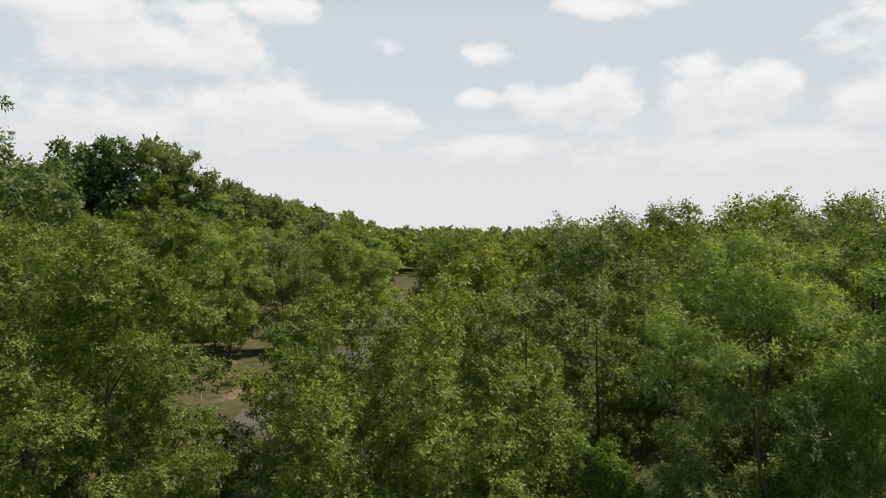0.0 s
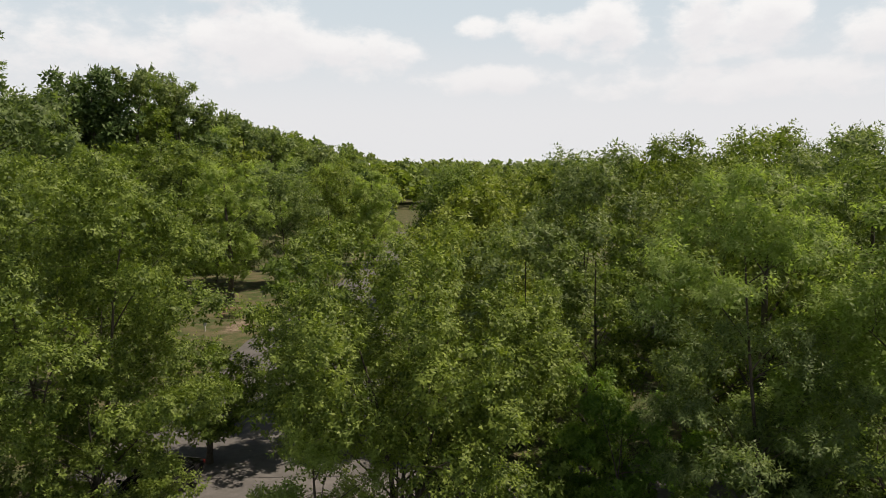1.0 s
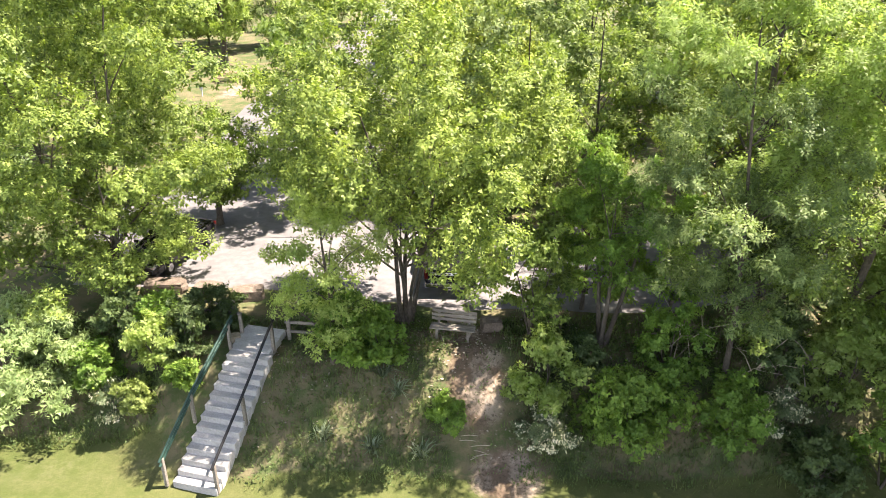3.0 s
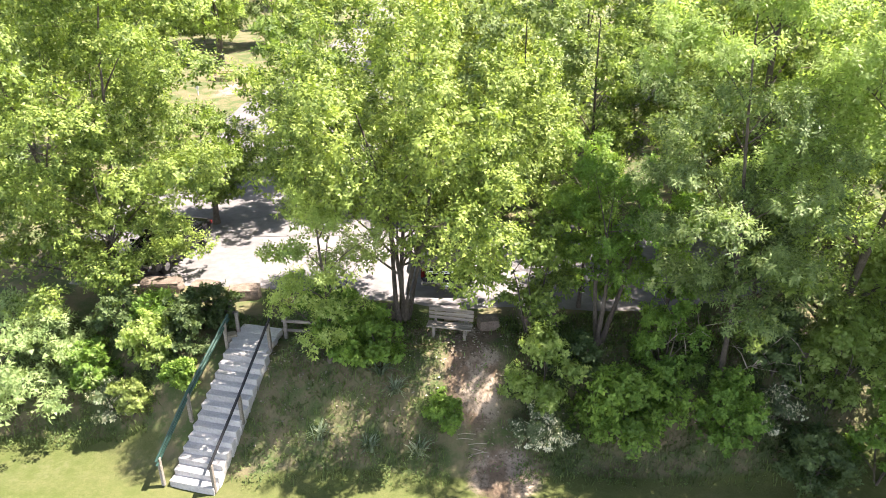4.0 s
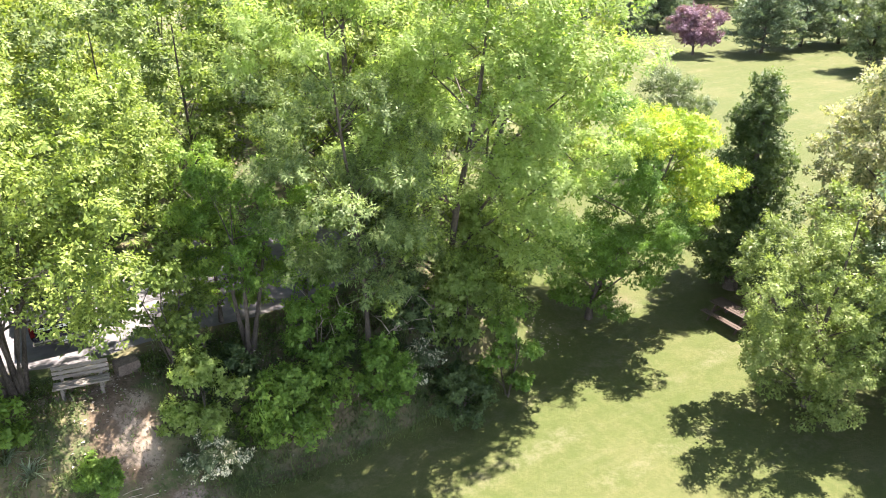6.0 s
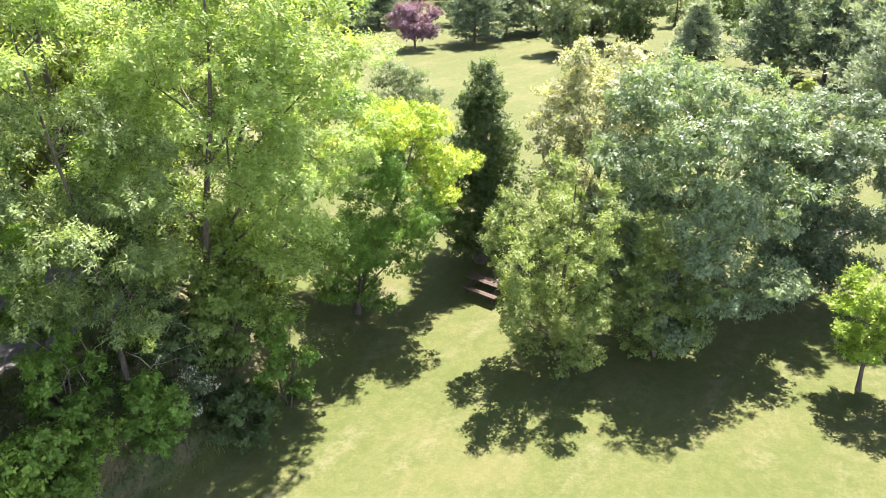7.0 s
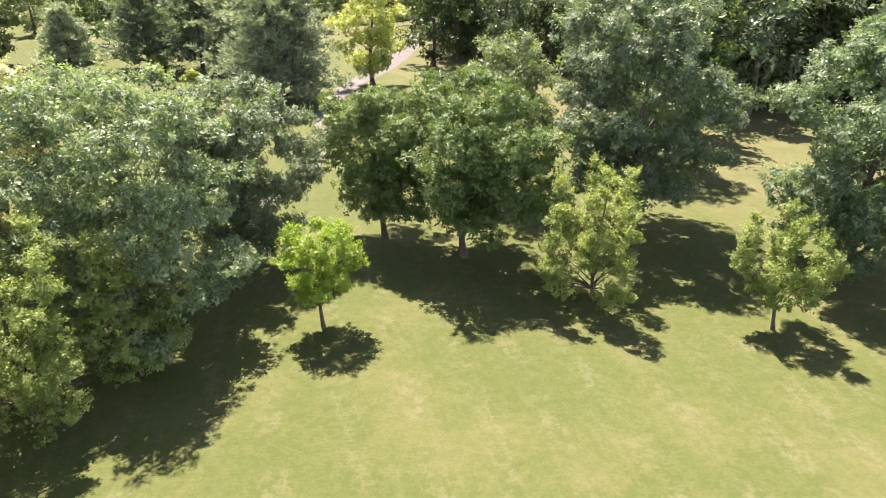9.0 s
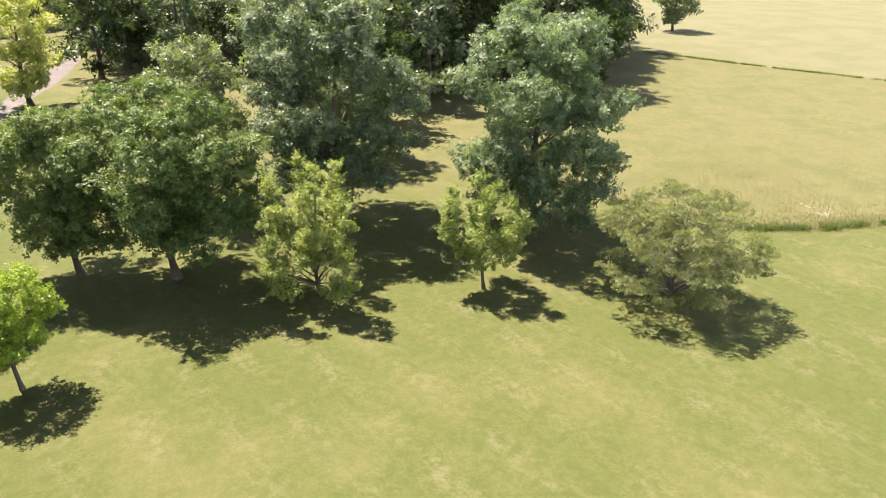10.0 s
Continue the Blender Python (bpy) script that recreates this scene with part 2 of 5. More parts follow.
def hash_noise(x, y, scale, seed=0):
    """Smooth value noise on arrays."""
    x, y = np.asarray(x, float) / scale, np.asarray(y, float) / scale
    xi, yi = np.floor(x), np.floor(y)
    fx, fy = x - xi, y - yi
    fx, fy = fx * fx * (3 - 2 * fx), fy * fy * (3 - 2 * fy)

    def h(a, b):
        s = np.sin(a * 127.1 + b * 311.7 + seed * 74.7) * 43758.5453
        return s - np.floor(s)
    return (h(xi, yi) * (1 - fx) + h(xi + 1, yi) * fx) * (1 - fy) + (h(xi, yi + 1) * (1 - fx) + h(xi + 1, yi + 1) * fx) * fy


# ---- ground ----
PLATEAU = 2.6


def height(x, y):
    """Lawn at 0; a bank climbs to the parking level; a wooded hill beyond it on one side."""
    x, y = np.asarray(x, float), np.asarray(y, float)
    foot = 15.9 + 0.35 * np.sin(x * 0.4) + 1.2 * smooth(-x, 8, 12)
    bank = smooth(y, foot, foot + 3.4)
    right = 1 - smooth(x - 0.62 * (y - 18), 9.5, 20.0)
    z = PLATEAU * bank * right
    # cut for the stairs
    lane = np.exp(-(((x + 6.22 + 0.36 * (18.95 - y)) / 1.15) ** 4)) * (1 - smooth(y, 20.0, 21.5))
    z = z * (1 - lane) + np.minimum(z, np.clip((y - 15.95) / 3.0, 0, 1) * 2.46 - 0.12) * lane
    z = z + 17 * smooth(-x - 0.05 * y, 14, 62) * smooth(y, 95, 160)
    z = z + 9 * smooth(y, 280, 620)
    z = z + 0.05 * (hash_noise(x, y, 3.1, 1) - 0.5) * bank * (1 - smooth(y, 22, 24)) * right
    z = z + 0.25 * (hash_noise(x, y, 14, 2) - 0.5) * smooth(np.hypot(x, y), 45, 90)
    return z


def ground_z(x, y):
    return float(height(x, y))


MEADOW = [(60, -16), (44, -22), (34, -27.5), (26, -30.5), (19, -33.7), (16.7, -37), (15, -40.7), (10, -52), (2, -70), (-20, -110)]
FIELD = [(110, -62), (72, -70), (58.3, -73.3), (48.3, -76.1), (33.4, -80.5), (18, -86), (-10, -100), (-40, -130)]


def beyond(poly, x, y):
    """Signed distance to a line of points, positive on its far side from the eye."""
    best = np.full(np.shape(x), 1e9)
    sign = np.zeros(np.shape(x))
    for (ax, ay), (bx, by) in zip(poly, poly[1:]):
        dx, dy = bx - ax, by - ay
        t = np.clip(((x - ax) * dx + (y - ay) * dy) / (dx * dx + dy * dy), 0, 1)
        d = np.hypot(x - ax - t * dx, y - ay - t * dy)
        s = np.sign((x - ax) * dy - (y - ay) * dx)
        near = d < best
        sign = np.where(near, s, sign)
        best = np.where(near, d, best)
    s0 = 0
    (ax, ay), (bx, by) = poly[3], poly[4]
    s0 = np.sign((0 - ax) * (by - ay) - (0 - ay) * (bx - ax))
    return -best * sign * s0


def steps(*spans):
    out = []
    for a, b, d in spans:
        out += list(np.arange(a, b - d * 0.5, d))
    out.append(spans[-1][1])
    return np.array(out)


def mesh_arrays(name, verts, faces, mat, smooth_faces=False):
    me = bpy.data.meshes.new(name)
    verts, faces = np.asarray(verts, np.float32), np.asarray(faces, np.int32)
    k = faces.shape[1]
    me.vertices.add(len(verts))
    me.vertices.foreach_set("co", verts.ravel())
    me.loops.add(faces.size)
    me.loops.foreach_set("vertex_index", faces.ravel())
    me.polygons.add(len(faces))
    me.polygons.foreach_set("loop_start", np.arange(0, faces.size, k, dtype=np.int32))
    if smooth_faces:
        me.polygons.foreach_set("use_smooth", np.ones(len(faces), bool))
    me.update(calc_edges=True)
    me.materials.append(mat)
    return me


def grid_faces(nx, ny):
    i, j = np.meshgrid(np.arange(nx - 1), np.arange(ny - 1), indexing="ij")
    a = (i * ny + j).ravel()
    return np.stack([a, a + ny, a + ny + 1, a + 1], 1)


def ground_material():
    m, nodes, links = material("grass_ground")
    c = nodes.new("ShaderNodeTexCoord")
    vec = c.outputs["Object"]

    def attr(name):
        a = nodes.new("ShaderNodeAttribute")
        a.attribute_name = name
        return a.outputs["Fac"]
    n_big = noise_tex(nodes, links, 0.16, 5.0, 0.6, vec)
    n_mid = noise_tex(nodes, links, 0.9, 5.0, 0.65, vec)
    n_fine = noise_tex(nodes, links, 9.0, 5.0, 0.7, vec)
    n_blade = noise_tex(nodes, links, 45.0, 3.0, 0.7, vec)
    n_grain = noise_tex(nodes, links, 2.2, 8.0, 0.75, vec)
    n_blot = noise_tex(nodes, links, 0.42, 8.0, 0.68, vec)
    lawn = mix_col(nodes, links, map_range(nodes, links, n_big, 0.35, 0.65), (0.066, 0.077, 0.023), (0.085, 0.091, 0.031))
    # dry beige blotches, ragged at their rims
    dry = nodes.new("ShaderNodeMath")
    dry.operation = "MULTIPLY_ADD"
    links.new(n_grain, dry.inputs[0])
    dry.inputs[1].default_value = 0.60
    links.new(n_blot, dry.inputs[2])
    lawn = mix_col(nodes, links, map_range(nodes, links, dry.outputs[0], 0.66, 1.15, 0, 0.36), lawn, (0.116, 0.104, 0.058))
    lawn = mix_col(nodes, links, map_range(nodes, links, n_mid, 0.55, 0.35, 0, 0.4), lawn, (0.059, 0.076, 0.021))
    lawn = mix_col(nodes, links, map_range(nodes, links, n_fine, 0.40, 0.66, 0, 0.7), lawn, (0.048, 0.060, 0.018))
    lawn = mix_col(nodes, links, map_range(nodes, links, n_blade, 0.35, 0.7, 0, 0.6), lawn, (0.042, 0.052, 0.015))
    lawn = mix_col(nodes, links, map_range(nodes, links, n_grain, 0.58, 0.40, 0, 0.72), lawn, (0.046, 0.060, 0.016))
    lawn = mix_col(nodes, links, map_range(nodes, links, n_big, 0.48, 0.68, 0, 0.32), lawn, (0.100, 0.092, 0.044))
    # mower tracks: long faint streaks
    mp = nodes.new("ShaderNodeMapping")
    mp.inputs["Rotation"].default_value = (0, 0, radians(-22))
    mp.inputs["Scale"].default_value = (0.16, 1.5, 1.0)
    links.new(vec, mp.inputs[0])
    swath = nodes.new("ShaderNodeTexWave")
    swath.bands_direction, swath.wave_profile = "Y", "SIN"
    swath.inputs["Scale"].default_value, swath.inputs["Distortion"].default_value, swath.inputs["Detail"].default_value = 0.099, 1.2, 3.0
    links.new(mp.outputs[0], swath.inputs["Vector"])
    patch = nodes.new("ShaderNodeMath")
    patch.operation = "MULTIPLY"
    links.new(map_range(nodes, links, swath.outputs["Fac"], 0.55, 0.95), patch.inputs[0])
    links.new(map_range(nodes, links, n_blot, 0.42, 0.62), patch.inputs[1])
    ragged = nodes.new("ShaderNodeMath")
    ragged.operation = "MULTIPLY"
    links.new(patch.outputs[0], ragged.inputs[0])
    links.new(map_range(nodes, links, n_grain, 0.40, 0.66, 0.0, 0.34), ragged.inputs[1])
    lawn = mix_col(nodes, links, ragged.outputs[0], lawn, (0.128, 0.122, 0.080))
    lawn = mix_col(nodes, links, map_range(nodes, links, swath.outputs["Fac"], 0.35, 0.05, 0, 0.12), lawn, (0.052, 0.070, 0.018))
    streak = noise_tex(nodes, links, 0.8, 5.0, 0.65, mp.outputs[0])
    lawn = mix_col(nodes, links, map_range(nodes, links, streak, 0.50, 0.80, 0, 0.14), lawn, (0.115, 0.108, 0.068))
    lawn = mix_col(nodes, links, map_range(nodes, links, streak, 0.46, 0.25, 0, 0.2), lawn, (0.050, 0.066, 0.018))
    mead = mix_col(nodes, links, map_range(nodes, links, n_blot, 0.35, 0.65), (0.064, 0.073, 0.028), (0.090, 0.090, 0.038))
    mead = mix_col(nodes, links, map_range(nodes, links, n_big, 0.42, 0.62, 0, 0.7), mead, (0.090, 0.088, 0.040))
    mead = mix_col(nodes, links, map_range(nodes, links, n_grain, 0.44, 0.62, 0, 0.6), mead, (0.064, 0.064, 0.026))
    mead = mix_col(nodes, links, map_range(nodes, links, n_mid, 0.62, 0.75, 0, 0.5), mead, (0.120, 0.108, 0.066))
    field = mix_col(nodes, links, map_range(nodes, links, n_big, 0.4, 0.6), (0.100, 0.099, 0.056), (0.086, 0.090, 0.045))
    field = mix_col(nodes, links, map_range(nodes, links, n_blot, 0.55, 0.7, 0, 0.6), field, (0.112, 0.108, 0.078))
    dirt = mix_col(nodes, links, map_range(nodes, links, n_mid, 0.4, 0.6), (0.110, 0.080, 0.056), (0.250, 0.205, 0.160))
    dirt = mix_col(nodes, links, map_range(nodes, links, n_fine, 0.45, 0.7), dirt, (0.061, 0.050, 0.031))
    bank = mix_col(nodes, links, map_range(nodes, links, n_mid, 0.4, 0.6), (0.050, 0.070, 0.023), (0.108, 0.096, 0.054))
    bank = mix_col(nodes, links, map_range(nodes, links, n_fine, 0.5, 0.7, 0, 0.7), bank, (0.110, 0.083, 0.060))

    def rough_mask(name, amount=0.35):
        a = nodes.new("ShaderNodeMath")
        a.operation = "MULTIPLY_ADD"
        links.new(n_fine, a.inputs[0])
        a.inputs[1].default_value = amount
        links.new(attr(name), a.inputs[2])
        return map_range(nodes, links, a.outputs[0], 0.5 + amount * 0.5 - 0.12, 0.5 + amount * 0.5 + 0.12)
    col = mix_col(nodes, links, rough_mask("bank"), lawn, bank)
    col = mix_col(nodes, links, rough_mask("meadow"), col, mead)
    col = mix_col(nodes, links, rough_mask("field"), col, field)
    col = mix_col(nodes, links, rough_mask("dirt", 0.6), col, dirt)
    p = nodes.new("ShaderNodeBsdfPrincipled")
    links.new(col, p.inputs["Base Color"])
    p.inputs["Roughness"].default_value = 0.95
    p.inputs["Specular IOR Level"].default_value = 0.15
    bp = nodes.new("ShaderNodeBump")
    bp.inputs["Strength"].default_value, bp.inputs["Distance"].default_value = 0.6, 0.05
    links.new(n_fine, bp.inputs["Height"])
    links.new(bp.outputs[0], p.inputs["Normal"])
    out = nodes.new("ShaderNodeOutputMaterial")
    links.new(p.outputs[0], out.inputs[0])
    return m


GROUND = ground_material()
LOT_MAT = solid_material("worn_asphalt", (0.118, 0.112, 0.114), (0.172, 0.163, 0.165), 0.5, 0.92, bump=0.35, bump_scale=30)
PATH_MAT = solid_material("pale_gravel", (0.085, 0.076, 0.078), (0.135, 0.122, 0.125), 0.9, 0.95, bump=0.5, bump_scale=25)


def build_ground():
    xs = steps((-3000, -400, 200), (-400, -100, 20), (-100, -30, 3), (-30, 62, 0.6), (62, 120, 2), (120, 400, 20), (400, 3000, 200))
    ys = steps((-3000, -400, 200), (-400, -120, 20), (-120, -56, 1.5), (-56, 12, 0.7), (12, 24, 0.4), (24, 34, 0.8), (34, 130, 2), (130, 700, 20), (700, 3900, 200))
    X, Y = np.meshgrid(xs, ys, indexing="ij")
    Z = height(X, Y)
    me = mesh_arrays("ground", np.stack([X.ravel(), Y.ravel(), Z.ravel()], 1), grid_faces(len(xs), len(ys)), GROUND, True)
    md = beyond(MEADOW, X, Y)
    fd = beyond(FIELD, X, Y)
    right = X - 0.62 * (Y - 18)
    bank = smooth(Y, 15.6 + 0.5 * hash_noise(X, Y, 2.0, 5) + 1.6 * smooth(-X, 7.8, 9.5), 16.6 + 1.6 * smooth(-X, 7.8, 9.5)) * (1 - smooth(right, 11.0, 16.0)) * (1 - smooth(-X, 24, 30))
    bank = np.maximum(bank, smooth(Y, 70, 90) * (1 - smooth(right, 14.0, 22.0)))
    dirt = np.zeros_like(X)
    for cx, cy, rx, ry, a in ((1.9, 16.2, 1.3, 1.1, 1.0), (1.0, 18.6, 1.3, 1.9, 0.85), (0.5, 20.2, 2.4, 0.8, 0.8), (10.0, 20.5, 6.5, 1.7, 0.65),
                              (26.5, 15.5, 3.0, 2.2, 0.55), (21.0, 18.8, 2.6, 1.6, 0.5), (-17.0, 57.5, 2.0, 4.5, 0.7), (29.8, -5.8, 2.6, 1.6, 0.45), (-4.0, 19.2, 3.0, 1.6, 0.5)):
        dirt = np.maximum(dirt, a * np.exp(-(((X - cx) / rx) ** 2 + ((Y - cy) / ry) ** 2)))
    for name, val in (("meadow", smooth(md, -0.3, 0.3) * (1 - bank)), ("field", smooth(fd, -0.5, 0.5)), ("bank", bank), ("dirt", dirt)):
        at = me.attributes.new(name, "FLOAT", "POINT")
        at.data.foreach_set("value", val.ravel().astype(np.float32))
    tagged(new("ground", me), "mown lawn with dry patches, meadow and a grassy bank", "ground", kind="structure")


def ribbon(name, pts, widths, mat, lift=0.03, label="", category="path"):
    """A strip laid over the ground along a smooth line of points."""
    pts = [Vector((*p, 0)) for p in pts]
    line = []
    for i in range(len(pts) - 1):
        p0, p1, p2, p3 = pts[max(i - 1, 0)], pts[i], pts[i + 1], pts[min(i + 2, len(pts) - 1)]
        n = max(2, int((p2 - p1).length / 1.5))
        for k in range(n):
            t = k / n
            q = 0.5 * ((2 * p1) + (p2 - p0) * t + (2 * p0 - 5 * p1 + 4 * p2 - p3) * t * t + (3 * p1 - p0 - 3 * p2 + p3) * t ** 3)
            line.append((q, widths[i] * (1 - t) + widths[i + 1] * t))
    line.append((pts[-1], widths[-1]))
    verts, cols = [], 7
    rng = random.Random(5)
    for i, (q, w) in enumerate(line):
        a, b = line[max(i - 1, 0)][0], line[min(i + 1, len(line) - 1)][0]
        side = (b - a).cross(Vector((0, 0, 1))).normalized()
        for k in range(cols):
            s = (k / (cols - 1) - 0.5) * w
            if k in (0, cols - 1):
                s += rng.uniform(-0.15, 0.15)
            v = q + side * s
            verts.append((v.x, v.y, ground_z(v.x, v.y) + (lift if 0 < k < cols - 1 else -0.03)))
    me = mesh_arrays(name, verts, grid_faces(len(line), cols), mat, True)
    tagged(new(name, me), label, category, kind="structure")


build_ground()
ribbon("parking_lot", [(-14, 27.4), (-7, 27.0), (0, 26.0), (8, 25.6), (14, 27.5), (17, 31)], [8.4, 8.4, 9.4, 9.0, 7.0, 6.0], LOT_MAT, 0.04, "sunlit worn grey asphalt parking lot", "parking lot")
ribbon("drive", [(-8, 28), (-8.5, 40), (-9, 52), (-8, 80), (-7, 110), (-7, 150)], [17, 15, 13, 9, 8, 8], LOT_MAT, 0.06, "pale asphalt drive between trees", "road")
ribbon("path", [(40.0, 4.0), (43, 1.6), (47.5, -0.1), (53.9, -0.4), (61.1, -1.0), (69.5, -2.9), (76.5, -5.9), (84.1, -9.4), (97, -14)], [0.7, 0.8, 1.0, 1.2, 1.6, 2.3, 2.7, 3, 3], PATH_MAT, 0.03, "pale gravel path curving under trees", "path")


# ---- things: helpers ----
def part(name, data, mat, parent, label="", at=None):
    """Link a bmesh or a mesh as one mesh object under a thing or a part."""
    if isinstance(data, bmesh.types.BMesh):
        me = bpy.data.meshes.new(name)
        data.to_mesh(me)
        data.free()
        me.materials.append(mat)
    else:
        me = data
    ob = new(name, me)
    ob.parent = parent
    if at is not None:
        ob.matrix_basis = at
    if label:
        ob["label"] = label
    return ob


def thing(name, x, y, z=None, rz=0.0, label="", category="", group="", kind=""):
    e = new(name)
    e.empty_display_size = 0.2
    e.matrix_basis = pose(x, y, ground_z(x, y) if z is None else z, 0, 0, rz)
    return tagged(e, label, category, group, kind)


def box(bm, cx, cy, cz, sx, sy, sz, bevel=0.01, rot=None):
    r = bmesh.ops.create_cube(bm, size=1.0)
    m = Matrix.Translation((cx, cy, cz)) @ (rot or Matrix()) @ Matrix.Diagonal((sx, sy, sz, 1))
    bmesh.ops.transform(bm, matrix=m, verts=r["verts"])
    if bevel:
        edges = list({e for v in r["verts"] for e in v.link_edges})
        bmesh.ops.bevel(bm, geom=edges, offset=bevel, segments=1, affect="EDGES")
    return bm


def box_bm(*a, **k):
    return box(bmesh.new(), *a, **k)


def tube_arrays(pts, radii, sides=6):
    pts = [Vector(p) for p in pts]
    verts, faces = [], []
    for i, p in enumerate(pts):
        d = (pts[min(i + 1, len(pts) - 1)] - pts[max(i - 1, 0)]).normalized()
        a = d.orthogonal().normalized() if abs(d.z) > 0.95 else d.cross(Vector((0, 0, 1))).normalized()
        b = d.cross(a)
        for k in range(sides):
            t = 2 * math.pi * k / sides
            verts.append(p + (a * math.cos(t) + b * math.sin(t)) * radii[i])
    for i in range(len(pts) - 1):
        for k in range(sides):
            q = i * sides
            faces.append((q + k, q + (k + 1) % sides, q + sides + (k + 1) % sides, q + sides + k))
    return [tuple(v) for v in verts], faces


def tube_bm(pts, radii, sides=8):
    v, f = tube_arrays(pts, radii, sides)
    bm = bmesh.new()
    vs = [bm.verts.new(p) for p in v]
    for q in f:
        bm.faces.new([vs[i] for i in q])
    bm.faces.new(vs[:sides][::-1])
    bm.faces.new(vs[-sides:])
    return bm


# ---- trees ----
def unit(v):
    return v / np.maximum(np.linalg.norm(v, axis=-1, keepdims=True), 1e-9)


def leaves_mesh(name, P, D, N, L, W, mat, single=False):
    """Folded leaves: two triangles each, along D from P, facing N."""
    D = unit(D)
    S = unit(np.cross(D, N))
    N = np.cross(S, D)
    L, W = L[:, None], W[:, None]
    if single:
        V = np.stack([P + S * W * 0.5 + D * L * 0.3, P - S * W * 0.5 + D * L * 0.2, P + D * L], 1).reshape(-1, 3)
        return mesh_arrays(name, V, np.arange(len(P) * 3).reshape(-1, 3), mat)
    mid = P + D * L * 0.42 + N * W * 0.10
    V = np.stack([P, mid + S * W * 0.5, P + D * L - N * L * 0.12, mid - S * W * 0.5], 1).reshape(-1, 3)
    b = np.arange(len(P))[:, None] * 4
    F = np.concatenate([b + [0, 1, 2], b + [0, 2, 3]], 1).reshape(-1, 3)
    return mesh_arrays(name, V, F, mat)


def profile(kind, u):
    u = np.clip(u, 0, 1)
    if kind == "cone":
        return (1 - u) ** 0.75 * np.minimum(1, 0.55 + u * 3)
    if kind == "vase":
        return np.sqrt(np.maximum(1 - ((u - 0.62) / 0.62) ** 2, 0)) * 0.95 + 0.05
    if kind == "oval":
        return np.sqrt(np.maximum(1 - ((u - 0.42) / 0.60) ** 2, 0))
    if kind == "broad":
        return np.maximum(1 - (np.abs(u - 0.36) / 0.66) ** 2.6, 0) ** 0.5
    return np.sqrt(np.maximum(1 - (2 * u - 1) ** 2, 0))


def crown_lobes(rng, h, r, cb, kind, n, size):
    if kind == "leaders":
        # upright leaders, each a chain of bunches that narrows to a tip
        m = max(5, n // 7)
        C, lr = [], []
        for j in range(m):
            a, q = j * 2.39996 + rng.uniform(-0.3, 0.3), math.sqrt((j + 0.3) / m)
            top = h * (1 - 0.26 * q * q) * rng.uniform(0.92, 1.0)
            foot = cb + (h - cb) * rng.uniform(0.0, 0.25)
            chain = max(3, n // m)
            for k in range(chain):
                t = (k + rng.uniform(0.2, 0.8)) / chain
                w = r * size * (1.10 - 0.55 * t) * rng.uniform(0.85, 1.15)
                x = (r - w * 0.6) * q * (0.72 + 0.28 * math.sin(t * 2.6))
                C.append((x * math.cos(a) + rng.normal() * w * 0.35, x * math.sin(a) + rng.normal() * w * 0.35, min(foot + (top - foot) * t, top - w * 0.5)))
                lr.append(w)
        return np.array(C), np.array(lr)
    i = np.arange(n)
    u = (i + 0.5 + rng.uniform(-0.3, 0.3, n)) / n
    u = u * 0.92 + 0.02
    az = i * 2.39996 + rng.uniform(-0.5, 0.5, n)
    pr = profile(kind, u)
    lr = r * size * rng.uniform(0.7, 1.25, n) * np.clip(0.55 + 0.6 * pr, 0.5, 1.1)
    rad = np.maximum(r * pr - lr * 0.7, 0) * np.where(rng.random(n) < 0.3, rng.uniform(0.15, 0.6, n), rng.uniform(0.72, 1.04, n))
    z = cb + (h - cb) * u
    z = np.clip(z, cb + lr * 0.5, h - lr * 0.55)
    C = np.stack([rad * np.cos(az), rad * np.sin(az), z], 1)
    return C, lr


def sub_lobes(rng, C, lr, m):
    """Smaller bunches over the upper, outer side of each bough: lit domes with hollow, shaded undersides."""
    idx = np.repeat(np.arange(len(lr)), m)
    d = unit(rng.normal(size=(len(idx), 3)) * [1, 1, 0.7] + unit(C[idx] * [1, 1, 0] + 1e-6) * 0.45 + [0, 0, 0.4])
    d[:, 2] = np.where(d[:, 2] < 0, d[:, 2] * 0.6, d[:, 2])
    r = lr[idx] * rng.uniform(0.32, 0.56, len(idx))
    return C[idx] + d * (lr[idx] * rng.uniform(0.45, 0.85, len(idx)))[:, None] * [1, 1, 0.75], r


